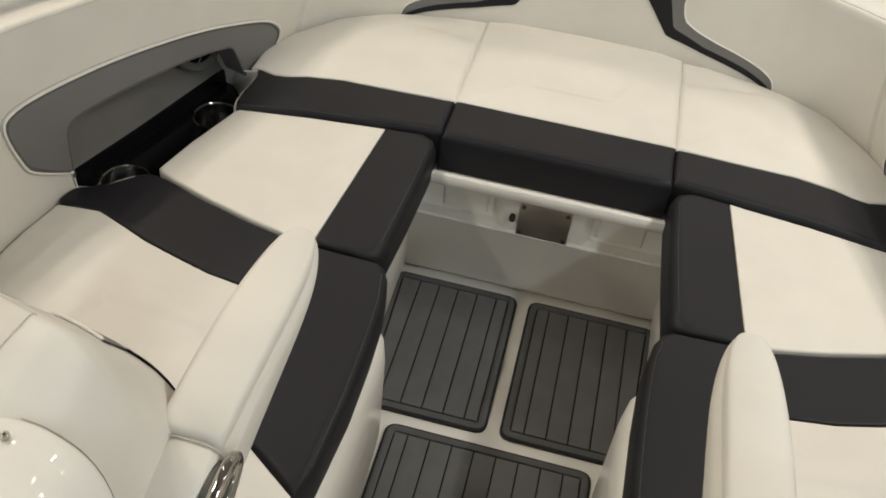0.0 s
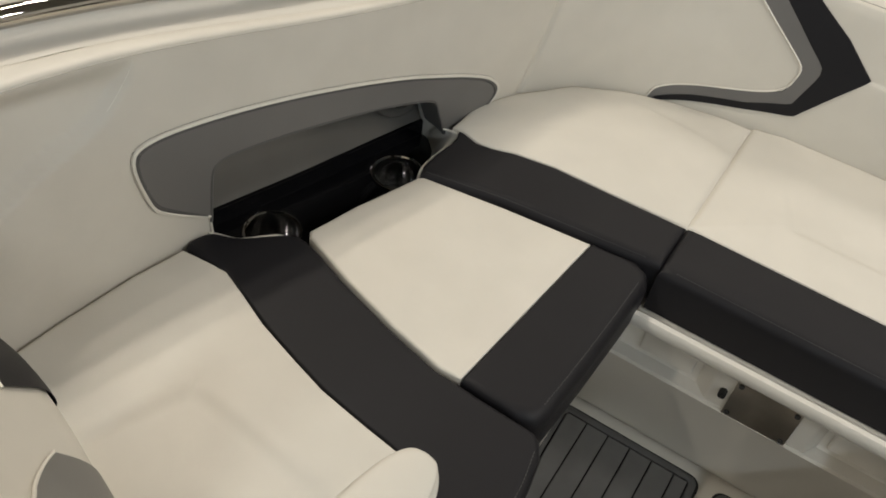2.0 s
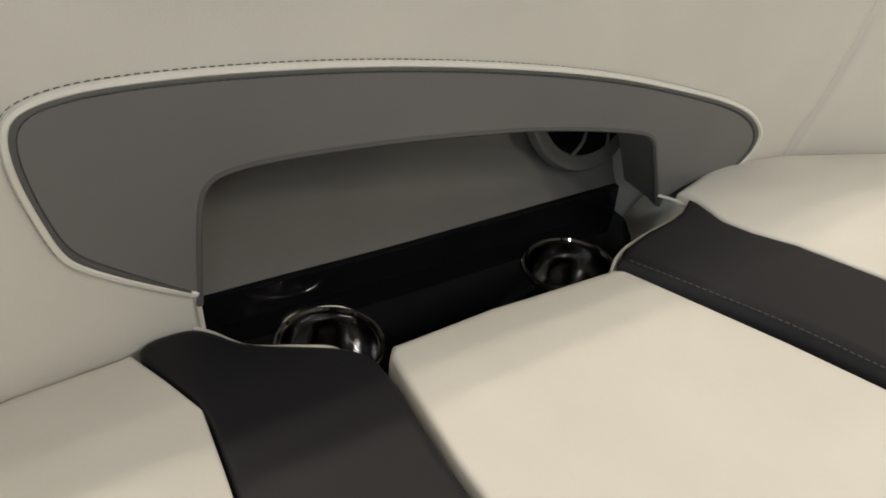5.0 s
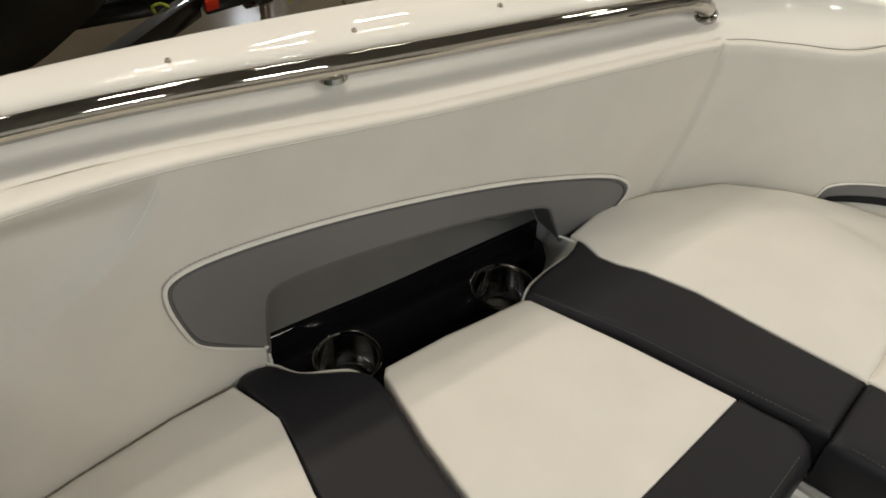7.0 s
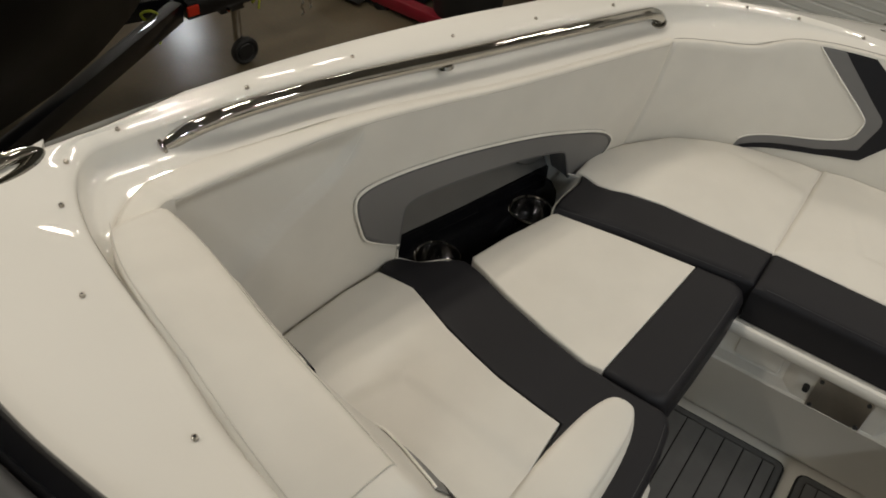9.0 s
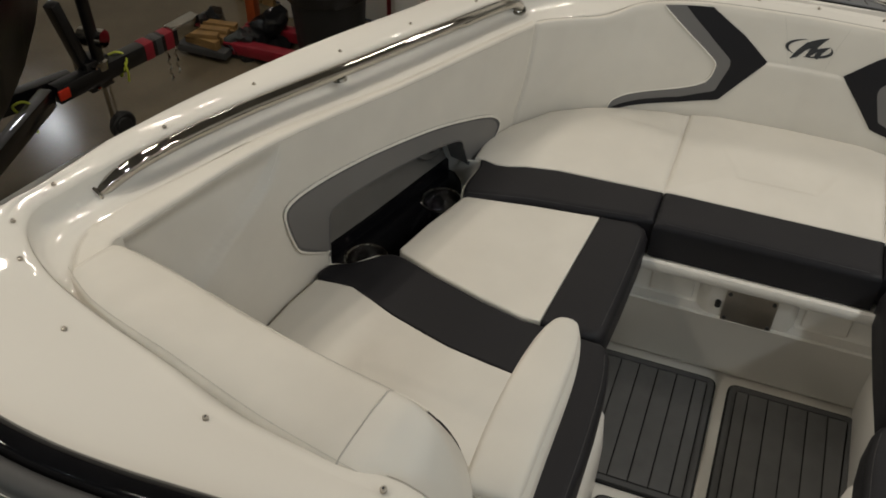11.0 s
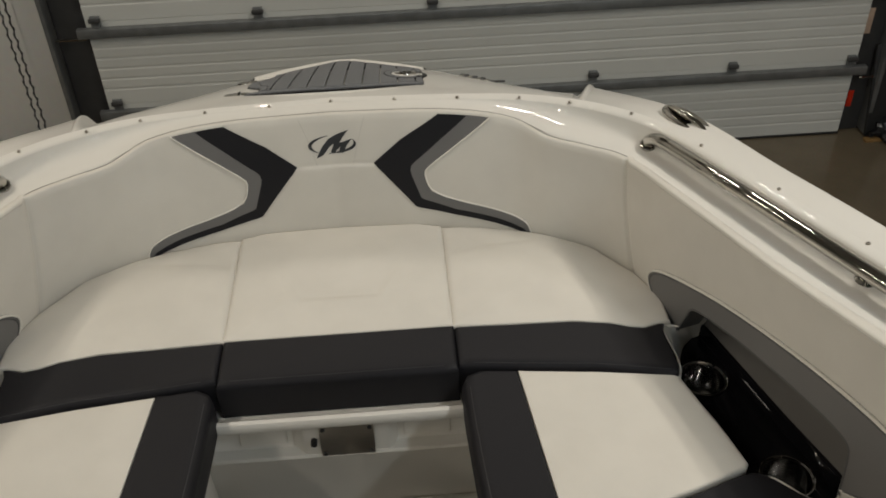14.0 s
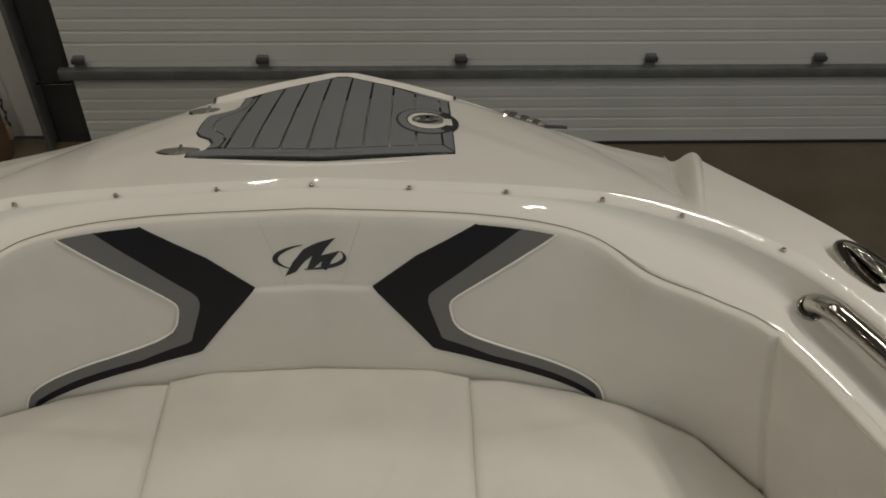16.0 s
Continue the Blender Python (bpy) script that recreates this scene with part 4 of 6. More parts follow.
for side in (1, -1):
    sb = thing("side_bolster", (side * .9, -.1, .44), "white vinyl side bolster with a grey panel round the drink recess", "bolster", "side bolsters")
    # a face that stops above the recess
    us = np.array(sorted(set(list(np.linspace(5.0, 9.5, 451)) + [5.98, 6.0, 7.845, 7.86] + list(np.linspace(5.99, 6.04, 4)) + list(np.linspace(7.78, 7.85, 8)))))
    low = np.where((us > 6.0) & (us < 7.85), np.interp(us, NICHE_U, NICHE_V) + .01, -.06)
    n_ = outward_of(us)
    def hollow(u_, v_):
        """Depth of the hollow behind the crease that sweeps aft and down."""
        uc = np.interp(v_, CREASE_V, CREASE_U)
        d_ = np.clip(u_ - uc, 0, None)
        q_ = np.clip((u_ - uc + .02) / np.interp(v_, [.35, .60, .78, 1.0], [.34, .13, .06, .04]), 0, 1)
        top_ = np.clip((v_ - .86) / .14, 0, 1)
        return (1 - top_ * top_ * (3 - 2 * top_)) * (.0170 * q_ * q_ * (3 - 2 * q_) + .032 * (1 - np.exp(-d_ / .5))) * np.clip((v_ - .25) * 2.6, 0, 1)
    rows = []
    for k in range(65):
        s_ = k / 64
        v_ = low * (1 - s_) + s_
        rows.append(back(us, v_, -hollow(us, v_) - .007 * np.exp(-((us - 5) / .05) ** 2)))
    t_ = rows[-1]
    wide = np.interp(us, [5, 7.0, 8.3, 8.9, 9.4, 9.7, 10], [.022, .024, .042, .066, .066, .066, .066])[:, None]
    wide = np.maximum(wide - hollow(us, np.ones(len(us)))[:, None], .018)
    rows += [t_ + n_ * wide * .12 + up * .0035, t_ + n_ * wide * .3 + up * .0045, t_ + n_ * wide * .8 + up * .0045, t_ + n_ * wide * .96 + up * .002, t_ + n_ * wide - up * .03]
    loft("side_pad", rows, WHITE_VINYL, sb, side=side, sharp=70)
    # the pad's end, turned in behind the lounge's bolster
    ends = [q_[-1] for q_ in rows[-6:]]
    run_in = spline([tuple(ends[0]), (1.076, -.900, .862), (1.060, -.932, .864), (1.024, -.958, .864), (.96, -.985, .864)], np.linspace(0, 4, 25))
    run_out = spline([tuple(ends[5] + up * .03), (1.136, -.900, .860), (1.118, -.950, .861), (1.080, -1.002, .861), (1.02, -1.038, .861)], np.linspace(0, 4, 25))
    loft("pad_end", [run_in - up * .03, run_in] + [run_in * (1 - f) + run_out * f + up * h_ for f, h_ in ((.12, .0035), (.3, .0045), (.8, .0045), (.96, .002))] + [run_out - up * .03], WHITE_VINYL, sb, side=side, sharp=70)
    loft("pad_corner", [q_[-1] + (run_in - run_in[0])[:14] for q_ in rows[:-5:8]], WHITE_VINYL, sb, side=side, sharp=70)
    tube("end_seam", (run_in + up * .0004)[:18], .0008, SOFT_SEAM, sb, side=side, sides=5)
    u_s = np.linspace(5.1, 9.5, 110)
    tube("top_seam", back(u_s, .992, .001 - hollow(u_s, .992)), .0010, SOFT_SEAM, sb, side=side, sides=5)
    v_c = np.linspace(.80, .97, 24)
    u_c = np.interp(v_c, CREASE_V, CREASE_U)
    tube("crease_seam", back(u_c, v_c, .0001 - hollow(u_c, v_c)), .0006, PIPING, sb, side=side, sides=5)
    # grey panel
    ug = np.array(sorted(set(list(np.linspace(5.455, 8.165, 90)) + NICHE_U + [7.846, 7.80, 7.86, 7.9, 6.06])))
    hi = np.interp(ug, _g[:, 0], _g[:, 1])
    lo = np.interp(ug, [5.455, 5.62, 5.78, 6.06] + NICHE_U + [7.848, 7.87, 8.01, 8.10, 8.135, 8.165], [.13, .02, -.01, -.01] + NICHE_V + [.136, .146, .228, .288, .325, .51])
    skin("grey_panel", ug, lo, hi, .005, GREY_VINYL, sb, "grey vinyl panel", side, rows=8, rim=.016)
    edge = [(5.78, -.015), (5.60, .03), (5.455, .14)] + list(zip(GREY_U, GREY_V)) + [(8.166, .5), (8.152, .41), (8.13, .318), (8.095, .28), (8.013, .226), (7.918, .172), (7.868, .143), (7.846, .135)]
    strip_on_back("panel_piping", [(a, b) for a, b in edge], .0034, .0036, PIPING, sb, side=side, n=200)
    inner = [(5.82, .02), (5.63, .06), (5.525, .155), (5.58, .235), (5.74, .315), (5.97, .382), (6.28, .455), (6.62, .528), (7.0, .586), (7.29, .614), (7.52, .623), (7.756, .624), (7.92, .620), (8.036, .611), (8.092, .598), (8.120, .572), (8.131, .535), (8.130, .455), (8.112, .367), (8.085, .318), (8.01, .263), (7.914, .19), (7.86, .150)]
    # the turned border between the piping and the stitch line
    pi_, pe_ = eased(inner, 3), eased(edge, 3)
    near = np.hypot((pi_[:, None, 0] - pe_[None, :, 0]) * .25, (pi_[:, None, 1] - pe_[None, :, 1]) * .33).argmin(1)
    pe_ = pe_[np.maximum.accumulate(near)]
    between = lambda f, h_: back(pe_[:, 0] * (1 - f) + pi_[:, 0] * f, pe_[:, 1] * (1 - f) + pi_[:, 1] * f, h_)
    loft("panel_border", [between(f, h_) for f, h_ in ((.10, .0050), (.3, .0066), (.52, .0066), (.64, .0050))], GREY_BORDER, sb, side=side)
    dashes([tuple(q) for q in between(.66, .0056)], sb, side, SEAM_DARK, 1500, .0006)
    tube("panel_stitch", between(.66, .0050), .0006, SEAM_DARK, sb, side=side, sides=4)
    rim_p = eased(edge[3:], 3)
    way = np.gradient(rim_p * np.array((.25, .33)), axis=0)
    way = np.stack([-way[:, 1], way[:, 0]], 1) / np.linalg.norm(way, axis=1)[:, None] / np.array((.25, .33))
    p_ = rim_p + way * .0026
    dashes([tuple(q) for q in back(p_[:, 0], p_[:, 1], .0003)], sb, side, STITCH, 1500, .0005)
    tube("pad_edge", back(np.full(8, 7.846), np.linspace(.13, -.02, 8), .001), .0030, WHITE_VINYL, sb, side=side, sides=8)
    strip_on_back("recess_lip", NICHE_PAIRS, .0034, .0030, GREY_BORDER, sb, side=side, n=120)
    q_ = eased(NICHE_PAIRS)
    loft("recess_return", [back(q_[:, 0], q_[:, 1], z_) for z_ in (.003, -.01, -.03, -.055)], GREY_VINYL, sb, side=side)


def ease(q, a, b):
    f = min(1.0, max(0.0, (q - a) / (b - a)))
    return f * f * (3 - 2 * f)


def rise_back(x, y):
    """The cushions fall a little towards the backrest and the outer corner."""
    return -.12 * max(0.0, y - .30) ** 2 - .12 * max(0.0, abs(x) - .42) ** 2 * ease(y, .12, .45)


def bow_scoop(x, y):
    """A shallow pressed hollow in the middle of the bow seat."""
    m = min(y - .264, (.102 + (y - .27) * .42) - abs(x))
    return rise_back(x, y) - .0042 * ease(m, -.004, .016) * (1 - ease(y, .33, .43))


def corner_fold(x, y):
    """A soft fold along the back of the corner seats."""
    d = y - (.424 + .116 * (x - .288))
    return rise_back(x, y) - .0040 * ease(d, -.006, .020) * (1 - ease(x, .42, .56))


def lounge_fold(x, y):
    """The pressed angle in the lounge seat and the crease that runs from it to the band."""
    m = min(-.66 + .094 * (x - .745) - y, (.745 + (-.66 - y) * .406 - x) * .93)
    d = abs((x - .745) * .945 + (y + .66) * .327) if y > -.66 else 1.0
    return -.0075 * ease(m, -.010, .022) * (1 - .7 * ease(m, .05, .16)) - .0024 * math.exp(-(d / .014) ** 2) * (1 - ease(y, -.60, -.55))


mid = thing("bow_cushion", (0, .27, .37), "white vinyl centre bow cushion with a charcoal front band", "cushion", "bow cushions")
pad("white_top", [(-.2705, .150), (.2705, .150), (0.2705, 0.567), (0.2, 0.59), (0, 0.598), (-0.2, 0.59), (-0.2705, 0.567)], [.004, .018, .02, .02, .02, .02, .018], .372, SEAT + .010, WHITE_VINYL, mid, crown=.010, tilt=bow_scoop, step=.014, fine=True)
pad("dark_band", [(-.2676, .008), (.2676, .008), (.2676, .148), (-.2676, .148)], [.020, .014, .004, .014], .360, SEAT + .011, DARK_VINYL, mid, "charcoal vinyl front band", crown=.002)
dashes([(x, .020, SEAT + .0100) for x in np.linspace(-.24, .24, 20)], mid)

for side in (1, -1):
    c = thing("bow_side_cushion", (side * .5, .25, .37), "white vinyl bow corner cushion with a charcoal band", "cushion", "bow cushions")
    band = [(.2680, .022), (.405, .006), (.577, -.012), (.743, -.052), (.751, -.03), (.7515, .016), (.746, .062), (.746, .085), (.753, .106), (.742, .1065), (.706, .0965), (.673, .1025), (.631, .119), (.545, .135), (.40, .139), (.2680, .145)]
    pad("dark_band", band, [.018, .018, .018, .01, .008, .008, .006, .004, .004, .004, .004, .004, .004, .004, .004, .014], .372, SEAT + .010, DARK_VINYL, c, "charcoal vinyl band", side, crown=0)
    white = [(.2650, .148), (.40, .142), (.545, .138), (.631, .122), (.673, .1055), (.706, .0995), (.742, .1095), (.771, .112), (0.775, 0.211), (0.736, 0.31), (0.652, 0.4272), (0.545, 0.492), (0.45, 0.533), (0.33, 0.562), (0.265, 0.564)]
    pad("white_top", white, [.004, .004, .004, .004, .004, .004, .006, .012, .014, .016, .016, .016, .016, .016, .018], .372, SEAT + .010, WHITE_VINYL, c, "", side, crown=.008, tilt=corner_fold, step=.014, fine=True)
    dashes([(x, y + .007, SEAT + .0078) for x, y in ((.30, .019), (.405, .006), (.50, -.005), (.577, -.014), (.66, -.031), (.742, -.050))], c, side, thick=.0006)

    c = thing("side_cushion", (side * .55, -.2, .37), "white vinyl side cushion with a charcoal aisle edge", "cushion", "side cushions")
    pad("white_insert", [(.398, .0), (.432, -.408), (.47, -.410), (.577, -.386), (.69, -.353), (.806, -.310), (.815, -.298), (.790, -.19), (.748, -.055), (.738, -.047), (.57, -.020)], [.003, .006, .006, .006, .006, .008, .01, .012, .008, .006, .006], .372, SEAT - .001, WHITE_VINYL, c, "", side, crown=.006)
    pad("dark_edge", [(.396, .002), (.306, .013), (.283, .005), (.271, -.020), (.273, -.10), (.279, -.25), (.287, -.376), (.297, -.402), (.322, -.412), (.430, -.409)], [.010, .020, .024, .026, .026, .026, .024, .020, .012, .003], .365, SEAT, DARK_VINYL, c, "charcoal vinyl edge", side, crown=0)
    dashes([(.288, -.03, SEAT - .0022), (.290, -.13, SEAT - .0022), (.296, -.27, SEAT - .0022), (.303, -.375, SEAT - .0022)], c, side)

    c = thing("lounge_cushion", (side * .6, -.7, .37), "white vinyl lounge seat cushion with a charcoal front and aisle band", "cushion", "lounge cushions")
    front = [(.298, -.420), (.434, -.417), (.472, -.418), (.577, -.394), (.69, -.361), (.806, -.318), (.838, -.328), (.862, -.352), (.90, -.392), (.935, -.404), (.950, -.42), (.957, -.452), (.948, -.466), (.90, -.462), (.861, -.460), (.80, -.484), (.74, -.509), (.66, -.533), (.59, -.552), (.50, -.565), (.38, -.580),
             (.376, -.70), (.372, -.885), (.27, -.955), (.256, -.90), (.246, -.75), (.247, -.62), (.252, -.52), (.262, -.45), (.276, -.425)]
    notch_ = [tuple(q) for q in eased(front[4:19], 2)]
    ring_ = front[1:4] + notch_ + front[19:20] + [(.436, -.573), (.430, -.70), (.424, -.86), (.372, -.885), (.27, -.955), (.256, -.90), (.246, -.75), (.247, -.62), (.252, -.52), (.262, -.455), (.276, -.430), (.292, -.421)]
    half_ = len(notch_) * 5 // 8
    rad_ = [.008] * 3 + [.009] * half_ + [.004] * (len(notch_) - half_) + [.004] * 4 + [.012, .016, .020, .020, .020, .020, .018, .014, .012]
    pad("dark_band", ring_, rad_, .365, SEAT, DARK_VINYL, c, "charcoal vinyl front and aisle band", side, crown=0)
    white = [(.440, -.575), (.50, -.568), (.59, -.555), (.66, -.536), (.74, -.512), (.80, -.487), (.861, -.463), (.90, -.465), (.951, -.469), (.973, -.56), (.990, -.70), (1.0, -.86), (.90, -.93), (.70, -.99), (.42, -1.03), (.428, -.80)]
    pad("white_top", white, [.004, .004, .004, .004, .004, .004, .004, .004, .012, .014, .014, .02, .02, .02, .01, .004], .365, SEAT, WHITE_VINYL, c, "", side, crown=.006, tilt=lounge_fold, step=.014, fine=True)
    pad("white_end", [(.420, -.866), (.371, -.889), (.272, -.957), (.262, -1.06), (.35, -1.09), (.43, -1.06)], [.004, .006, .014, .01, .01, .004], .365, SEAT - .003, WHITE_VINYL, c, "", side, crown=.004)
    dashes([(.262, -.90, SEAT - .0010), (.258, -.75, SEAT - .0010), (.259, -.62, SEAT - .0010), (.264, -.52, SEAT - .0010), (.276, -.45, SEAT - .0010)], c, side)
    # white moulded edge that shows at the notch round the cups
    tube("seat_edge", [(.966, -.405, .436), (.955, -.408, .440), (.936, -.400, .441), (.902, -.387, .441), (.872, -.354, .441), (.856, -.336, .440), (.842, -.326, .436)], .0022, PIPING, boat, side=side, n=40, sides=6)
    rim_ = curve([(.790, .106, .447), (.766, .110, .4485), (.7535, .100, .4490), (.7515, .068, .4490), (.7570, .014, .4485), (.7570, -.004, .447)], 30)
    br = tube("recess_bracket", rim_, .0020, PIPING, boat, "white moulded bracket at the recess end", side=side, sides=6)
    low_ = curve([(.846, .150, .368), (.826, .130, .368), (.810, .111, .368), (.788, .06, .368), (.766, .0, .368)], 30)
    loft("bracket_face", [rim_ + (low_ - rim_) * np.array((h_, h_, d_)) for h_, d_ in ((0, 0), (.12, .03), (.3, .13), (.5, .32), (.7, .58), (.88, .84), (1, 1))], LINER, br, side=side, sharp=80)
    tube("seat_edge", [(.7565, -.004, .449), (.7555, -.020, .449), (.753, -.036, .446), (.748, -.050, .436)], .0028, PIPING, boat, side=side, n=16, sides=6)

    # lounge back: a padded roll across the console, with a charcoal accent under its crest
    lb = thing("lounge_bolster", (side * .7, -1.0, .44), "white vinyl lounge bolster with a charcoal accent stripe", "bolster", "lounge bolsters")
    A = [(x - .012, y, z) for x, y, z in [(1.108, -.90, .862), (.941, -.951, .892), (.723, -1.046, .950), (.553, -1.115, 1.0), (.445, -1.166, 1.046), (.402, -1.178, 1.043), (.372, -1.187, 1.012), (.352, -1.187, .94), (.342, -1.17, .82)]]
    Bk = [(x - .012, y, z) for x, y, z in [(1.122, -.986, .869), (1.0, -1.062, .888), (.80, -1.138, .928), (.62, -1.210, .967), (.47, -1.266, 1.012), (.41, -1.274, 1.006), (.372, -1.28, .975), (.350, -1.28, .91), (.342, -1.275, .80)]]
    S = [(x - .012, y, z) for x, y, z in [(1.060, -.915, .79), (.856, -.949, .80), (.68, -1.000, .80), (.53, -1.020, .82), (.45, -1.041, .83), (.405, -1.049, .81), (.372, -1.080, .80), (.350, -1.11, .79), (.341, -1.12, .74)]]
    M_ = [(x - .012, y, z) for x, y, z in [(1.036, -.826, .585), (.872, -.836, .575), (.69, -.893, .570), (.54, -.945, .570), (.44, -.985, .58), (.40, -1.0, .59), (.372, -1.03, .60), (.350, -1.06, .61), (.341, -1.07, .60)]]
    D_ = [(x - .012, y, z) for x, y, z in [(1.032, -.820, .44), (.86, -.840, .44), (.68, -.90, .44), (.53, -.95, .44), (.42, -.99, .44), (.385, -1.01, .44), (.36, -1.02, .44), (.345, -1.04, .44), (.340, -1.06, .44)]]
    ul = np.concatenate([np.linspace(0, .36, 16)[:-1], np.linspace(.36, 8, 86)])
    a_, b_, s_, m_, d_ = (spline(q, ul) for q in (A, Bk, S, M_, D_))
    def fall(w, v):
        """The bolster's front: w along, v from the crest (0) down to the seat (1)."""
        w = np.atleast_1d(np.asarray(w, float))
        p_ = [spline(q_, w) for q_ in (A, S, M_, D_)]
        k_ = np.interp(np.broadcast_to(np.asarray(v, float), w.shape), [0, .4, .75, 1], [0, 1, 2, 3])
        g_ = [p_[1] - p_[0], (p_[2] - p_[0]) / 2, (p_[3] - p_[1]) / 2, p_[3] - p_[2]]
        out = np.zeros_like(p_[0])
        for c_ in range(3):
            f_ = np.clip(k_ - c_, 0, 1)[:, None]
            h_ = (2 * f_**3 - 3 * f_**2 + 1) * p_[c_] + (f_**3 - 2 * f_**2 + f_) * g_[c_] + (3 * f_**2 - 2 * f_**3) * p_[c_ + 1] + (f_**3 - f_**2) * g_[c_ + 1]
            on = (k_ >= c_) & (k_ <= c_ + 1)
            out[on] = h_[on]
        return out
    rows = [b_ - up * .05, b_ - up * .006, b_ * .985 + a_ * .015 + up * .002, b_ * .93 + a_ * .07 + up * .007, b_ * .7 + a_ * .3 + up * .010, b_ * .35 + a_ * .65 + up * .011, b_ * .08 + a_ * .92 + up * .008, a_ + up * .003] + [fall(ul, v_) + np.array((0, .004 * min(1, (1 - v_) * 5 + .3), 0)) for v_ in (.06, .12, .2, .28, .36, .44, .52, .6, .68, .75, .82, .88, .94, 1.0)]
    rows = np.array(rows)
    full = np.sqrt(np.clip(1 - (1 - ul / .34) ** 2, .002, 1)) * (ul < .34) + (ul >= .34)
    core = rows[4:14].mean(0)
    core[:, 2] = np.minimum(core[:, 2], rows[0, :, 2])
    rows = core + (rows - core) * full[None, :, None]
    loft("back_roll", rows, WHITE_VINYL, lb, side=side, sharp=80)
    tip, mid_ = rows[:, 0], rows[:, 0].mean(0)
    loft("roll_end", [tip, tip * .9 + mid_ * .1 + np.array((.004, 0, 0)), tip * .4 + mid_ * .6 + np.array((.008, 0, 0)), tip * .01 + mid_ * .99 + np.array((.009, 0, 0))], WHITE_VINYL, lb, side=side)
    tube("back_seam", (b_ * .955 + a_ * .045)[6:70] + up * .0056, .0007, SOFT_SEAM, lb, side=side, sides=5)
    tube("crest_seam", spline(A, np.linspace(.4, 4.0, 50)) + up * .0032, .0009, SOFT_SEAM, lb, side=side, sides=5)
    tube("end_seam", [rows[k_, 55] + up * .0006 for k_ in (2, 3, 4, 5, 6, 7)], .0008, SOFT_SEAM, lb, side=side, n=24, sides=5)
    # charcoal and grey chevrons either side of a white emblem panel
    def front(w, v, lift):
        return fall(w, v) + np.array((0, .0045 + lift, lift * .5))
    def down(nm, w0, w1, top, low, lift, mat, lbl):
        ww = np.linspace(w0, w1, 50)
        t0, t1 = np.interp(ww, *top), np.interp(ww, *low)
        loft(nm, [front(ww, t0 * (1 - f) + t1 * f, lift) for f in np.linspace(0, 1, 10)], mat, lb, lbl, side=side)
    edge_a = [(.004, .38), (.3, .46), (.6, .515), (1.1, .543), (1.4, .552)]
    edge_b = [(.004, .58), (.3, .565), (.6, .56), (.9, .568), (1.25, .562), (1.4, .553)]
    edge_p = [(1.9, .60), (2.05, .54), (2.5, .40), (2.95, .26), (3.4, .205), (3.8, .18), (4.2, .165), (4.55, .15)]
    edge_d = [(2.2, .85), (3.0, .58), (3.5, .46), (4.0, .37), (4.35, .29), (4.6, .24), (4.8, .30), (5.1, .42)]
    edge_a, edge_b, edge_p, edge_d = (tuple(eased(q, 3).T) for q in (edge_a, edge_b, edge_p, edge_d))
    down("grey_chevron", .004, 1.39, edge_a, edge_b, .002, GREY_VINYL, "grey vinyl chevron")
    down("dark_chevron", .004, 1.39, edge_b, ([0, .9, 1.2, 1.39], [1.0, 1.0, .82, .56]), .0028, DARK_VINYL, "charcoal vinyl chevron")
    down("grey_chevron", 1.92, 4.60, edge_p, edge_d, .002, GREY_VINYL, "grey vinyl chevron")
    down("dark_chevron", 2.22, 5.08, edge_d, ([2, 6], [1.0, 1.0]), .0028, DARK_VINYL, "charcoal vinyl chevron")
    for edge_, w0, w1 in ((edge_a, .02, 1.40), (edge_p, 1.92, 4.50)):
        ww = np.linspace(w0, w1, 50)
        tube("chevron_piping", front(ww, np.interp(ww, *edge_), .002), .0021, PIPING, lb, side=side, sides=6)
    tube("panel_seam", front(np.array((.60, .8, 1.1, 1.42, 1.6, 1.9, 2.3)), np.array((.45, .32, .15, .03, .01, .01, .02)), .0), .0010, SOFT_SEAM, lb, side=side, n=40, sides=5)
    for w0, w1, v0, v1 in ((1.80, 1.70, .12, .38), (1.86, 1.77, .14, .40), (1.72, 1.65, .13, .30), (1.92, 1.87, .20, .34)):
        ws = np.linspace(w0, w1, 10) + .02 * np.sin(np.linspace(0, 3.1, 10))
        tube("emblem_stroke", front(ws, np.linspace(v0, v1, 10), .0), [.0005, .0014, .0019, .0017, .0006], EMBLEM, lb, side=side, sides=6)

    # arm rest that reaches forward from the console
    ar = thing("arm_rest", (side * .34, -1.0, .8), "white padded arm rest cantilevered from the console", "arm rest", "arm rests")
    rings = []
    secs = [(-.797, .325, .868, .010, .010), (-.803, .325, .868, .022, .020), (-.83, .327, .866, .034, .040), (-.88, .331, .862, .042, .075), (-.96, .336, .860, .045, .105), (-1.05, .337, .860, .045, .125), (-1.11, .335, .862, .044, .14), (-1.134, .336, .861, .043, .145), (-1.145, .336, .854, .036, .14)]
    inset, back_y = .021, -.006
    for y, cx, zt, hw, h in secs:
        cx, y = cx - inset, y - back_y
        ring = []
        g_ = min(1.0, h / .06)
        for fx, z_ in ((-1, -.016 * g_), (-.97, -.006 * g_), (-.80, 0.0), (-.3, .002), (.3, .002), (.66, -.001), (.84, -.006 * g_), (.87, -.018 * g_), (.76, -.026 * g_), (.78, -.032 * g_), (.98, -.040 * g_), (1.0, -.055 * g_), (.95, -.85 * h), (.6, -h), (-.3, -h), (-.8, -.9 * h), (-1.0, -.6 * h)):
            ring.append((cx - hw * fx, y, zt + z_))
        rings.append(ring)
    k = len(rings[0])
    vs_ = [(side * x, y, z) for r_ in rings for x, y, z in r_]
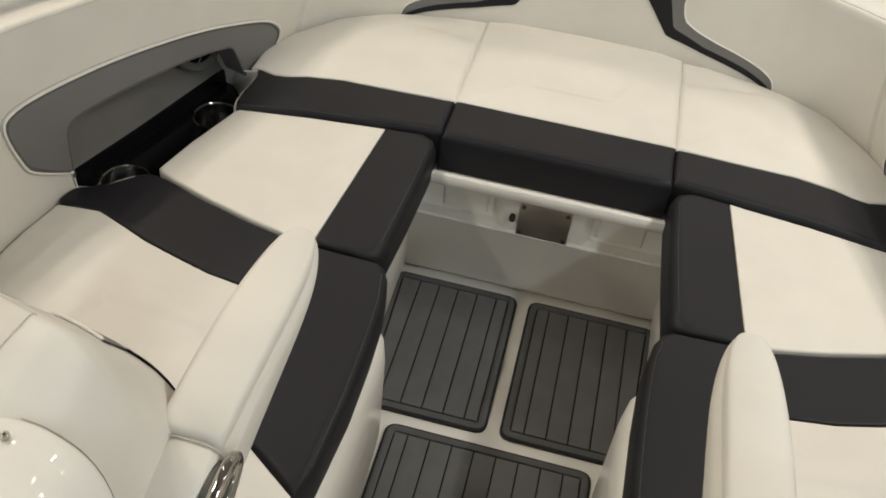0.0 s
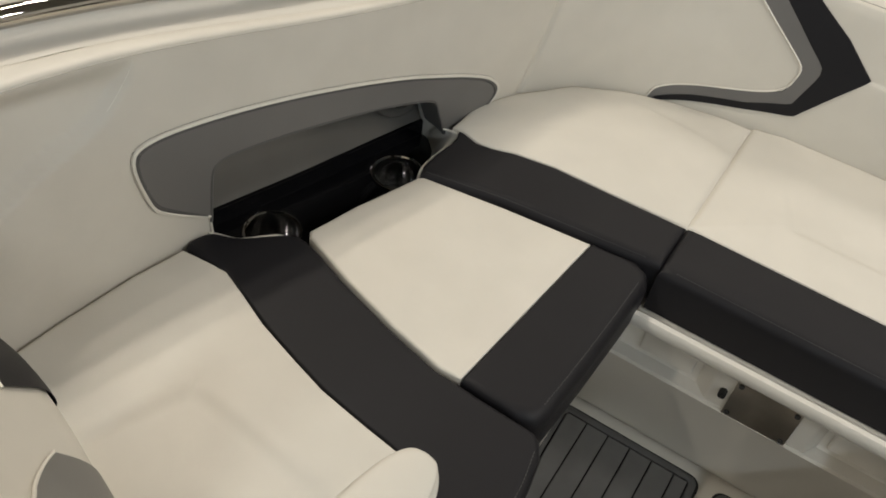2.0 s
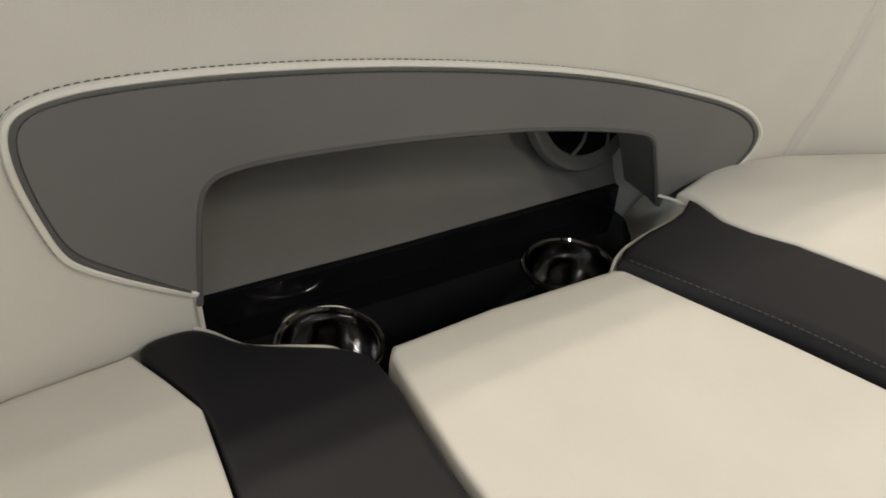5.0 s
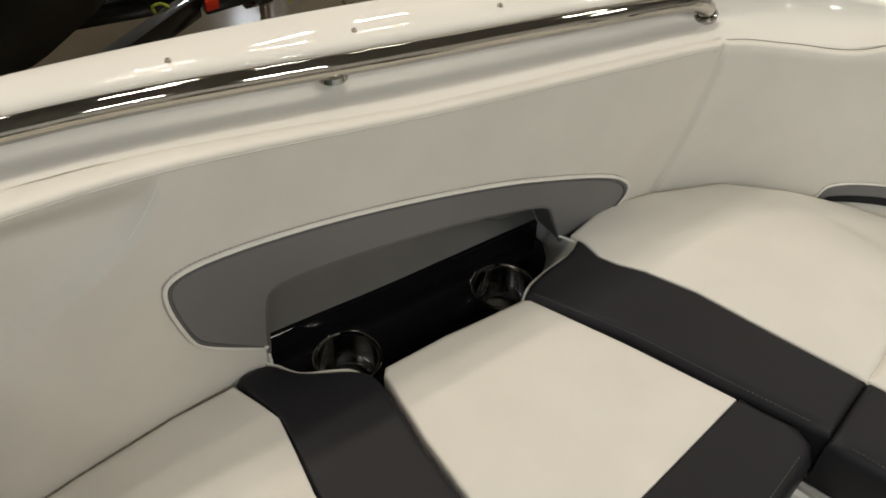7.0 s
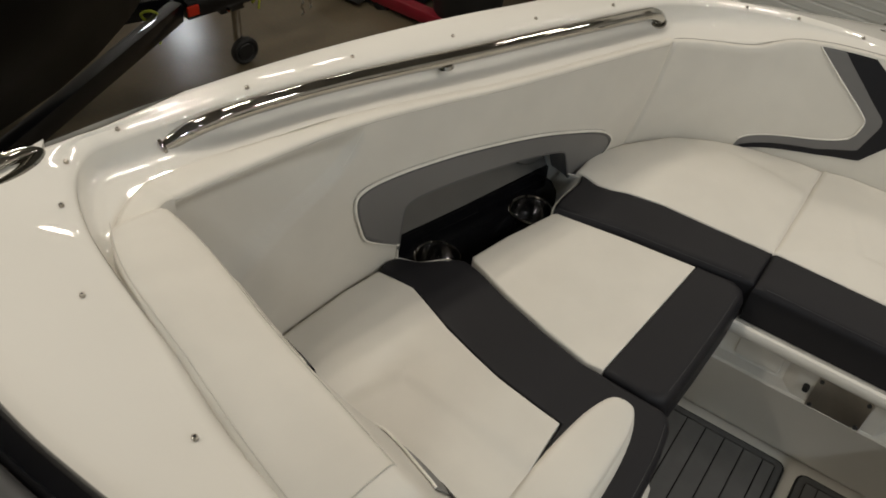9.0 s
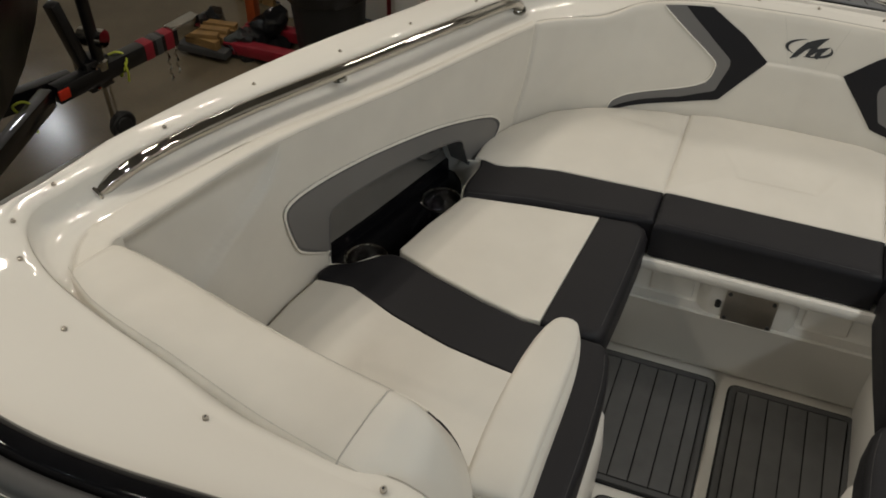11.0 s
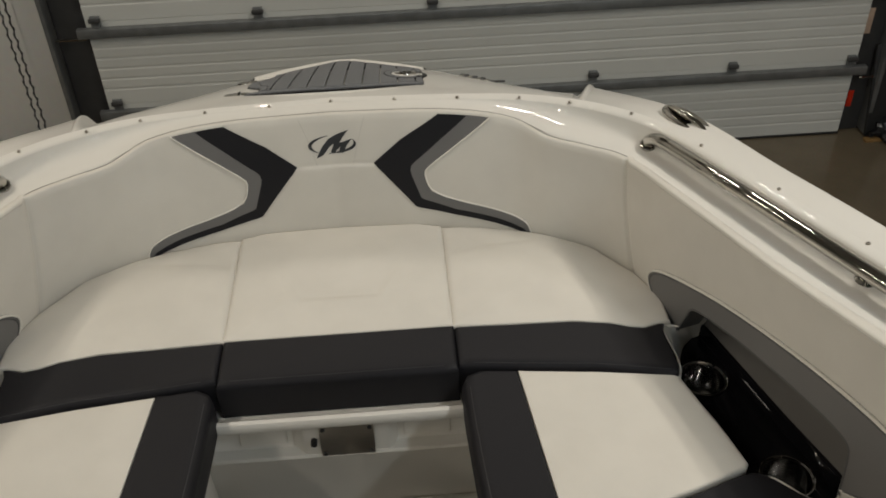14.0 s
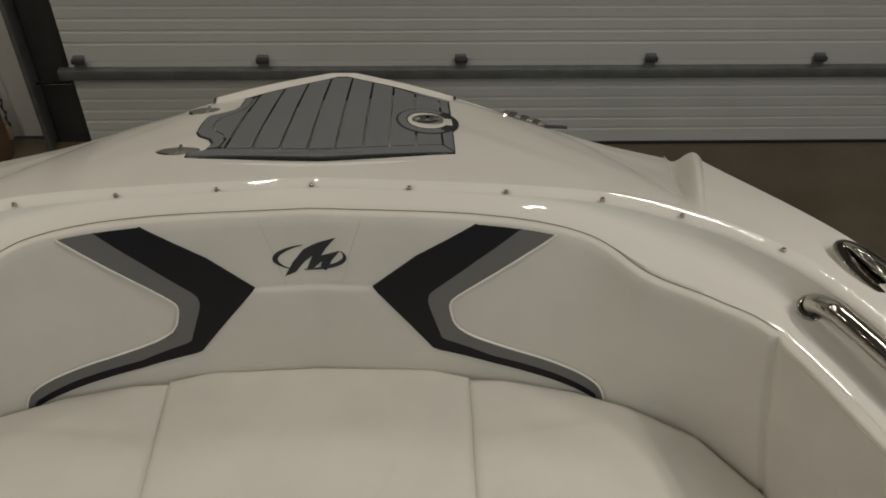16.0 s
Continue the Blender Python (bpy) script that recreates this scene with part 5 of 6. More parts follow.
    fs_ = grid_faces(len(rings), k, True) + [tuple(range(k)), tuple(range((len(rings) - 1) * k, len(rings) * k))]
    ob = make("arm_pad", vs_, fs_, WHITE_VINYL, ar, sharp=80)
    sub = ob.modifiers.new("soft", "SUBSURF")
    sub.levels = sub.render_levels = 2
    rings = []
    for y, zt, hw, h in ((-1.143, .846, .030, .14), (-1.147, .853, .038, .16), (-1.158, .857, .042, .17), (-1.185, .855, .044, .18), (-1.22, .846, .045, .19), (-1.26, .83, .045, .19), (-1.30, .80, .044, .18)):
        cx, y = .334 - inset, y - back_y
        rings.append([(cx - hw * fx, y, zt - h * fz) for fx, fz in ((-1, .30), (-.97, .14), (-.82, .04), (-.4, 0), (.2, 0), (.62, .01), (.86, .06), (.98, .18), (1, .4), (1, 1), (-1, 1))])
    k = len(rings[0])
    make("arm_root", [(side * x, y, z) for r_ in rings for x, y, z in r_], grid_faces(len(rings), k, True) + [tuple(range(k)), tuple(range((len(rings) - 1) * k, len(rings) * k))], WHITE_VINYL, ar, sharp=70)
    tube("root_seam", [(.380 - inset, -1.146 - back_y, .80), (.374 - inset, -1.146 - back_y, .846), (.335 - inset, -1.147 - back_y, .856), (.300 - inset, -1.147 - back_y, .847), (.291 - inset, -1.146 - back_y, .80)], .0012, SOFT_SEAM, ar, side=side, n=24, sides=5)
    # chrome grab ring on the aisle face with a dark inset
    def ring_at(a, f, off):
        y, z = -1.205 + .062 * f * math.cos(a), .822 + .026 * f * math.sin(a) + .20 * .062 * f * math.cos(a)
        return (side * (.288 - inset - off), y - back_y, z)
    loop = [ring_at(2 * math.pi * k / 32, 1, .006) for k in range(33)]
    gb = tube("grab_ring", loop, .0085, CHROME, ar, "chrome oval grab ring", sides=10, caps=False)
    make("grab_inset", [ring_at(2 * math.pi * k / 32, .98, .003) for k in range(32)] + [ring_at(2 * math.pi * k / 32, .9, -.01) for k in range(32)], [tuple(range(32))] + grid_faces(2, 32, True), DARK_STEEL, gb)

# ---------------------------------------------------------------- deck mats
def deck_mat(x_in, outer, y0, y1, side):
    """A foam deck mat: black base, border and planks. outer: the outer edge's x at y0 and y1."""
    e0, e1 = outer
    m = thing("deck_mat", (side * (x_in + e0) / 2, (y0 + y1) / 2, 0), "dark grey faux-teak foam deck mat with black grooves", "mat", "deck mats")
    def inset(d, r):
        return rounded([(x_in + d, y0 + d), (e0 - d, y0 + d), (e1 - d, y1 - d), (x_in + d, y1 - d)], r, 6)
    prism("mat_base", inset(0, .030), .0, .006, FOAM_BLACK, m, "", side, .002)
    xo = lambda y: e0 + (e1 - e0) * (y - y0) / (y1 - y0)
    w, g = .022, .0035
    rings = [[(side * p_[0], p_[1], z_) for p_ in inset(d_, r_)] for d_, r_, z_ in ((.006, .025, .005), (.006, .025, .009), (.0072, .024, .010), (w - .0012, .011, .010), (w, .010, .009), (w, .010, .005))]
    make("border", [v for ring in rings for v in ring], grid_faces(6, len(rings[0]), True), FOAM_BORDER, m)
    x = x_in + w + g
    first = .028
    pw = first
    while x < max(e0, e1) - w - .01:
        b = x + pw
        lim0, lim1 = xo(y0) - w - g, xo(y1) - w - g
        a0, b0, a1, b1 = min(x, lim0), min(b, lim0), min(x, lim1), min(b, lim1)
        pts = [(x, y0 + w + g), (min(b, max(lim0, lim1)), y0 + w + g), (min(b, max(lim0, lim1)), y1 - w - g), (x, y1 - w - g)]
        if lim0 < b and e0 < e1:
            # the outer edge slants: trim the plank by it
            yy = lambda xx: y0 + (xx + w + g - e0) / (e1 - e0) * (y1 - y0)
            if x >= lim0:
                pts = [(x, max(y0 + w + g, yy(x))), (min(b, lim1), max(y0 + w + g, yy(min(b, lim1)))), (min(b, lim1), y1 - w - g), (x, y1 - w - g)]
            else:
                pts = [(x, y0 + w + g), (lim0, y0 + w + g), (min(b, lim1), yy(min(b, lim1))), (min(b, lim1), y1 - w - g), (x, y1 - w - g)]
        if min(b, max(lim0, lim1)) - x > .006:
            prism("plank", pts, .005, .010, FOAM_GREY, m, "", side, .0012)
        x = b + g
        pw = .047
    return m


for side in (1, -1):
    deck_mat(.015, (.330, .345), -.445, -.006, side)
deck_mat(-.236, (.236, .236), -1.65, -.475, 1)

# ---------------------------------------------------------------- the workshop
box("ground", -9, 6, -9, 3.52, GROUND - .2, GROUND, CONCRETE, None, 0)
tagged(bpy.data.objects["ground"], "sealed brown-grey concrete workshop floor", "floor", kind="structure")
DY = 3.45
DX0, DX1 = -1.51, 2.97


def wall(name, x0, x1, y0, y1, z0=GROUND, z1=CEIL):
    return tagged(box(name, x0, x1, y0, y1, z0, z1, WALL_PAINT, None, 0), "off-white painted workshop wall", "wall", kind="structure")


wall("wall_door_side_left", -9, -1.78, 3.55, 3.75)
wall("wall_door_side_right", 3.25, 6, 3.55, 3.75)
wall("wall_over_door", -1.78, 3.25, 3.55, 3.75, 2.55)
wall("wall_west", -9.2, -9, -9, 3.75)
wall("wall_east", 4.3, 4.5, -9, 3.55)
wall("wall_south", -9, 6, -9.2, -9)
tagged(box("ceiling", -9.2, 6.2, -9.2, 3.75, CEIL, CEIL + .1, CEIL_PAINT, None, 0), "dark grey painted workshop ceiling", "ceiling", kind="structure")

door = thing("garage_door", (.75, DY, GROUND), "off-white sectional overhead garage door with ribbed panels", "garage door", kind="structure")
PH = .51
for k in range(7):
    z0 = GROUND + .002 + k * PH
    z1 = z0 + PH
    prof = [(.04, z0), (0, z0), (0, z0 + .085)]
    zz = z0 + .085
    while zz < z1 - .10:
        prof += [(0.0, zz), (.0022, zz + .006), (.0022, zz + .014), (0.0, zz + .020), (0.0, zz + .062)]
        zz += .064
    prof += [(0, z1 - .003), (.006, z1 - .001), (.04, z1)]
    loft("door_panel", [[(x, DY + y, z) for x in np.linspace(DX0, DX1, 3)] for y, z in prof], DOOR_PAINT, door, sharp=20)
    if k:
        rail = box("stiffener_rail", DX0 - .05, DX1 + .06, DY - .045, DY - .002, z0 - .085, z0 - .030, DOOR_STEEL, door, .006)
        for x in (-1.45, -.56, .41, 1.352, 2.20, 2.93):
            hg = box("hinge", x - .026, x + .026, DY - .022, DY - .002, z0 - .05, z0 + .035, DOOR_STEEL, door, .004)
            box("hinge_knuckle", x - .032, x + .032, DY - .040, DY - .016, z0 + .0, z0 + .026, DARK_STEEL, hg, .006)
box("bottom_seal", DX0, DX1, DY - .01, DY + .03, GROUND, GROUND + .014, RUBBER, door, .003)
for x0, x1, xt in ((DX0 - .21, DX0, DX0 - .2), (DX1, DX1 + .16, DX1 + .15)):
    jamb = tagged(box("door_jamb", x0, x1, DY + .042, DY + .10, GROUND, 2.55, DARK_STEEL, None, .004), "dark steel garage door jamb and track", "door jamb", kind="structure")
    box("track", xt - .012, xt + .012, DY - .06, DY + .042, GROUND + .02, 2.5, DOOR_STEEL, jamb, .003)
    for z in (-.72, -.19, .34, .88):
        tube("roller_pin", [(x0 + .03, DY - .02, z), (x1 - .01, DY - .02, z)], .008, CHROME, jamb, sides=8)
lab = box("red_reflector", 2.995, 3.03, DY + .034, DY + .041, -.95, -.84, REFLECTOR, None, .002)
tagged(lab, "red reflector strip on the door jamb", "reflector")
lab = box("sticker", 2.985, 3.025, DY + .034, DY + .041, -.46, -.30, LABEL, None, .002)
tagged(lab, "tan warning sticker on the door jamb", "sticker")

# pillar and door chain beside the door
tagged(box("wall_pillar", -2.42, -2.235, 3.25, 3.55, GROUND, CEIL, WALL_PAINT, None, .01), "off-white painted wall pillar", "pillar", kind="structure")
tagged(box("red_pipe", -2.585, -2.553, 3.47, 3.502, GROUND, CEIL - .3, RED_PAINT, None, .015), "red painted pipe running up beside the pillar", "pipe")
for x, z0 in ((-1.928, -1.0), (-2.680, -.74)):
    ch = thing("door_chain", (x, 3.46, z0), "steel hoist chain hanging on the wall beside the garage door", "chain", "door chains")
    for dx in (-.018, .018):
        pts = [(x + dx + .005 * math.sin(k * 1.57), 3.46 + .005 * math.cos(k * 1.57), z0 + k * .018) for k in range(170)]
        tube("chain_run", pts, [.004 + .003 * (k % 2) for k in range(170)], DARK_STEEL, ch, sides=6)
    part("chain_weight", box_bm(x - .02, x + .02, 3.44, 3.48, z0 - .07, z0 + .01, .006), LABEL, ch)
strap_ = tube("hanging_strap", [(-2.850, 3.49, CEIL - .2), (-2.846, 3.50, .4), (-2.852, 3.49, -.35), (-2.846, 3.47, -.66)], .024, DARK_STEEL, None, n=20, sides=8)
tagged(strap_, "dark webbing strap hanging down the workshop wall", "strap")
cb = thing("cardboard_box", (-2.05, 3.2, GROUND), "brown cardboard box on the floor beside the door", "box")
part("box_body", box_bm(-2.25, -1.9, 3.05, 3.4, GROUND, GROUND + .33, .004), CARDBOARD, cb)
part("box_flap", box_bm(-2.25, -1.9, 2.95, 3.06, GROUND + .325, GROUND + .33, .001), CARDBOARD, cb)

# waste bin with its liner
bin_ = thing("waste_bin", (-2.715, 2.90, GROUND), "black plastic waste bin with a black liner over its rim", "bin")
lathe("bin_body", [(.0, .0), (.20, .0), (.205, .01), (.255, .70), (.27, .71), (.27, .73), (.255, .735), (.245, .70), (.20, .03), (.0, .02)], RUBBER, bin_, (-2.715, 2.90, GROUND), sides=36)
vs_ = []
for k, (r, z) in enumerate([(.245, .55), (.250, .73), (.262, .745), (.280, .735), (.283, .68), (.279, .60), (.274, .52), (.270, .50)]):
    for s in range(48):
        w = 2 * math.pi * s / 48
        q = r + (.010 * noise.noise(Vector((math.cos(w) * 4, math.sin(w) * 4, k * .9))) if k > 1 else 0)
        vs_.append((-2.715 + q * math.cos(w), 2.90 + q * math.sin(w), GROUND + z + .02 * noise.noise(Vector((math.cos(w) * 3, math.sin(w) * 3, 5)))))
make("bin_liner", vs_, grid_faces(8, 48, True), BAG, bin_)

# timber, a red hoist and clutter along the wall
rng = random.Random(4)
for k in range(9):
    x, y, z = -3.53 + .03 * (k % 3) - .02 * (k // 4), 2.65 + .085 * (k % 3), GROUND + .100 + .030 * (k // 3)
    m = Matrix.Translation((x, y, z)) @ Matrix.Rotation(radians(rng.uniform(-14, 14)), 4, "Z")
    tagged(part("timber_block", box_bm(-.13 - .02 * (k % 4), .13, -.026, .026, -.0145, .0145, .002, 1, m), RAW_WOOD), "sawn pine timber block on the stack by the wall", "timber", "timber stack")
tagged(box("timber_dolly", -3.71, -3.34, 2.60, 2.90, GROUND + .03, GROUND + .085, DARK_STEEL, None, .01), "low black dolly under a timber stack", "dolly")
for k in range(3):
    m = Matrix.Translation((-3.52 - .11 * k, 3.47, GROUND)) @ Matrix.Rotation(radians(7 - 5 * k), 4, "Y") @ Matrix.Rotation(radians(-8), 4, "X")
    tagged(part("leaning_board", box_bm(-.045, .045, -.02, .02, 0, 1.5, .003, 1, m), RAW_WOOD), "pine board leaning on the wall", "board", "leaning boards")
m = Matrix.Translation((-3.295, 3.38, GROUND)) @ Matrix.Rotation(radians(-3), 4, "Y")
tagged(part("white_post", box_bm(-.05, .05, -.03, .03, 0, 1.9, .006, 2, m), LIGHT_PLASTIC), "white square post leaning against the wall", "post")
rags = []
for k, (x, y, r) in enumerate(((-3.28, 2.78, .10), (-3.62, 2.86, .12), (-3.20, 2.98, .13))):
    bm = bmesh.new()
    bmesh.ops.create_icosphere(bm, subdivisions=3, radius=r)
    for v in bm.verts:
        v.co *= 1 + .8 * noise.noise(v.co * 14 + Vector((k * 3, 0, 0))) + .3 * noise.noise(v.co * 40)
        v.co.z = max(v.co.z * 1.1, -r * .6)
        v.co += Vector((x, y, GROUND + r * .6))
    tagged(part("rubbish_sack", bm, BAG), "crumpled black rubbish sack on the workshop floor", "sack", "rubbish sacks")
hoist = thing("floor_hoist", (-3.0, 3.0, GROUND), "red painted steel floor hoist with long legs", "hoist")
for y0 in (2.68, 2.96):
    part("hoist_leg", box_bm(-3.40, -2.70, y0, y0 + .085, GROUND + .04, GROUND + .12, .008), RED_PAINT, hoist)
for x in (-3.34, -2.76):
    for y0 in (2.72, 3.0):
        lathe("caster", [(.0, -.02), (.045, -.02), (.05, -.012), (.05, .012), (.045, .02), (.0, .02)], RUBBER, hoist, (x, y0, GROUND + .05), m=Euler((radians(90), 0, 0)).to_matrix().to_4x4(), sides=18)
part("hoist_cross", box_bm(-3.40, -3.32, 2.68, 3.04, GROUND + .05, GROUND + .11, .008), RED_PAINT, hoist)
part("hoist_mast", box_bm(-3.395, -3.325, 2.985, 3.055, GROUND + .1, GROUND + .75, .008), ORANGE_PAINT, hoist)

# the neighbouring boat on its trailer
tr = thing("boat_trailer", (-3.2, .6, GROUND), "black steel boat trailer with a jack and a winch strap", "trailer")
TZ = -.67
def beam(nm, p, q, w, h, mat, par, lbl=""):
    p, q = Vector(p), Vector(q)
    d = q - p
    m = Matrix.Translation((p + q) / 2) @ d.to_track_quat("Y", "Z").to_matrix().to_4x4()
    return part(nm, box_bm(-w / 2, w / 2, -d.length / 2, d.length / 2, -h / 2, h / 2, .008, 2, m), mat, par, lbl)
T0, T1 = Vector((-3.53, 1.33, TZ)), Vector((-3.33, 2.13, TZ))
beam("tongue", T0, T1, .085, .10, TRAILER_PAINT, tr)
beam("side_beam", (-3.545, 1.30, TZ - .004), (-2.89, -1.2, TZ - .004), .075, .11, TRAILER_PAINT, tr)
beam("side_beam", (-3.555, 1.50, TZ - .008), (-4.45, -.40, TZ - .008), .075, .11, TRAILER_PAINT, tr)
beam("coupler", T1 + Vector((-.008, -.03, .02)), T1 + Vector((.045, .17, .03)), .075, .085, CHROME, tr)
for f, g_, mat in ((.70, .78, RED_PAINT), (.80, .86, DARK_STEEL), (.88, .96, RED_PAINT)):
    beam("marker_tape", T0.lerp(T1, f), T0.lerp(T1, g_), .089, .104, mat, tr)
for p in ((-3.555, 1.13, TZ), (-3.435, 1.74, TZ)):
    loop = [(p[0] + .052 * math.cos(w_) * (1 + .15 * math.sin(3 * w_)), p[1] + .02 * math.sin(2 * w_), p[2] - .01 + .072 * math.sin(w_)) for w_ in np.linspace(0, 2 * math.pi, 25)]
    tube("lime_strap", loop, .007, LIME, tr, sides=6, caps=False)
    tube("strap_tail", [(p[0] + .05, p[1], p[2] + .01), (p[0] + .066, p[1] - .01, p[2] - .05), (p[0] + .060, p[1] - .012, p[2] - .10)], .006, LIME, tr, sides=6, n=10)
part("marker_light", box_bm(-.008, .008, -.034, .034, -.028, .028, .005, 2, Matrix.Translation((-3.475, 1.345, TZ + .005)) @ Matrix.Rotation(radians(-14), 4, "Z")), REFLECTOR, tr, "orange marker light")
jack = tube("jack_post", [(-3.425, 1.585, -.20), (-3.475, 1.655, -1.02)], .026, CHROME, tr, "bare steel trailer jack", sides=16)
tube("jack_sleeve", [(-3.422, 1.581, -.15), (-3.450, 1.620, -.60)], .034, TRAILER_PAINT, jack, sides=16)
lathe("jack_collar", [(.026, -.03), (.044, -.03), (.046, -.01), (.046, .02), (.034, .03)], CHROME, jack, (-3.452, 1.622, -.62), sides=18)
lathe("jack_wheel", [(.0, -.022), (.045, -.022), (.052, -.014), (.068, -.024), (.080, -.016), (.084, .0), (.080, .016), (.068, .024), (.052, .014), (.045, .022), (.0, .022)], RUBBER, jack, (-3.440, 1.665, GROUND + .084), m=Matrix.Rotation(radians(-15), 4, "Z") @ Matrix.Rotation(radians(90), 4, "Y"), sides=28)
for k_ in (-1, 1):
    beam("fork", (-3.474 + .02 * k_, 1.655 + .014 * k_, -1.0), (-3.440 + .026 * k_, 1.675 + .018 * k_, GROUND + .075), .006, .03, CHROME, jack)
tube("jack_handle", [(-3.422, 1.58, -.17), (-3.34, 1.60, -.165), (-3.335, 1.60, -.10)], .009, DARK_STEEL, jack, sides=8)
part("jack_bracket", box_bm(-.075, .045, -.075, .075, -.085, .095, .008, 2, Matrix.Translation((-3.475, 1.60, TZ)) @ Matrix.Rotation(radians(-14), 4, "Z")), TRAILER_PAINT, jack)
for dx, dy, dz in ((-.06, .05, .06), (-.06, -.05, .06), (-.06, .05, -.06), (-.06, -.05, -.06)):
    tube("bracket_bolt", [(-3.43 + dx * .1, 1.60 + dy, TZ + dz), (-3.408 + dx * .1, 1.605 + dy, TZ + dz)], .010, CHROME, jack, sides=6)
for dx, k_ in ((-.03, 15), (.03, 11)):
    pts = [(-3.335 + dx + .007 * math.sin(k * 1.57), 2.085 + .007 * math.cos(k * 1.57), TZ - .05 - .017 * k) for k in range(k_)]
    tube("safety_chain", pts, [.004 + .004 * (k % 2) for k in range(k_)], CHROME, tr, sides=6)
tube("winch_drum", [(-3.53, 1.62, TZ + .20), (-3.39, 1.64, TZ + .20)], .05, CHROME, tr, sides=16)
beam("winch_post", (-3.50, 1.56, TZ + .04), (-3.51, 1.46, TZ + .46), .07, .06, TRAILER_PAINT, tr)
dark = thing("neighbour_boat", (-3.7, -1.5, -.5), "glossy black hulled boat on the neighbouring trailer", "boat")
hs = []
for k in range(26):
    f = k / 25
    y = 1.55 - 5.6 * f
    half = 1.15 * (1 - (1 - min(1, f * 2.1)) ** 2.0) + .015
    keel = -.50 + .75 * max(0, 1 - f * 3.4) ** 2
    sheer = .80 - .12 * f
    chine = keel + .10 + .30 * half
    ring = []
    for s in (-1, 1):
        seq = [(1.0, sheer), (1.02, sheer - .08), (.97, (sheer + chine) / 2), (.86, chine), (.42, (keel * .6 + chine * .4)), (0.0, keel)]
        pts = [(-3.52 + s * half * a, y + .35 * (z - keel) * max(0, 1 - f * 4), z) for a, z in seq]
        ring += pts if s < 0 else pts[::-1][1:]
    hs.append(ring)
loft("hull", hs, BLACK_PAINT, dark, sharp=50)
loft("deck", [[hs[k][0], ((hs[k][0][0] + hs[k][-1][0]) / 2, hs[k][0][1], hs[k][0][2] + .05), hs[k][-1]] for k in range(26)], BLACK_PAINT, dark)

# beside the door: a rubber board, black bags, a carton, timber and the orange stand
m = Matrix.Translation((3.185, 3.38, GROUND)) @ Matrix.Rotation(radians(-3), 4, "Y") @ Matrix.Rotation(radians(-8), 4, "X")
tagged(part("rubber_board", box_bm(-.075, .075, -.014, .014, 0.01, .61, .012, 2, m), RUBBER), "dark rubber board leaning on the wall", "board")
for k, (x, y, r, h) in enumerate(((3.30, 3.42, .11, .8), (3.385, 3.44, .07, 2.2), (3.21, 3.36, .09, .6))):
    bm = bmesh.new()
    bmesh.ops.create_icosphere(bm, subdivisions=3, radius=r)
    for v in bm.verts:
        v.co *= 1 + .9 * noise.noise(v.co * 13 + Vector((k * 5, 2, 0))) + .3 * noise.noise(v.co * 40)
        v.co.z = max(v.co.z * h, -r * .6)
        v.co += Vector((x, y, GROUND + r * .6))
    tagged(part("black_bag", bm, BAG), "crumpled black bag against the wall", "bag", "black bags")
ct = thing("carton", (3.55, 3.3, GROUND), "open brown cardboard carton against the wall", "carton")
part("carton_body", box_bm(3.37, 3.62, 3.18, 3.40, GROUND, GROUND + .26, .004), CARDBOARD, ct)
part("carton_flap", box_bm(3.37, 3.62, 3.10, 3.185, GROUND + .255, GROUND + .261, .001), CARDBOARD, ct)
for x, y, a in ((3.27, 3.16, 14), (3.40, 3.46, -8)):
    m = Matrix.Translation((x, y, GROUND + .03)) @ Matrix.Rotation(radians(a), 4, "Z")
    tagged(part("timber_block", box_bm(-.042, .042, -.10, .10, -.03, .03, .004, 1, m), RAW_WOOD), "short sawn pine block on the floor", "timber", "pine blocks")
tagged(box("timber_strip", 3.09, 3.27, 3.31, 3.35, GROUND, GROUND + .02, RAW_WOOD, None, .003), "thin pine strip on the floor by the door", "timber")
m = Matrix.Translation((3.47, 3.44, GROUND)) @ Matrix.Rotation(radians(6), 4, "Y")
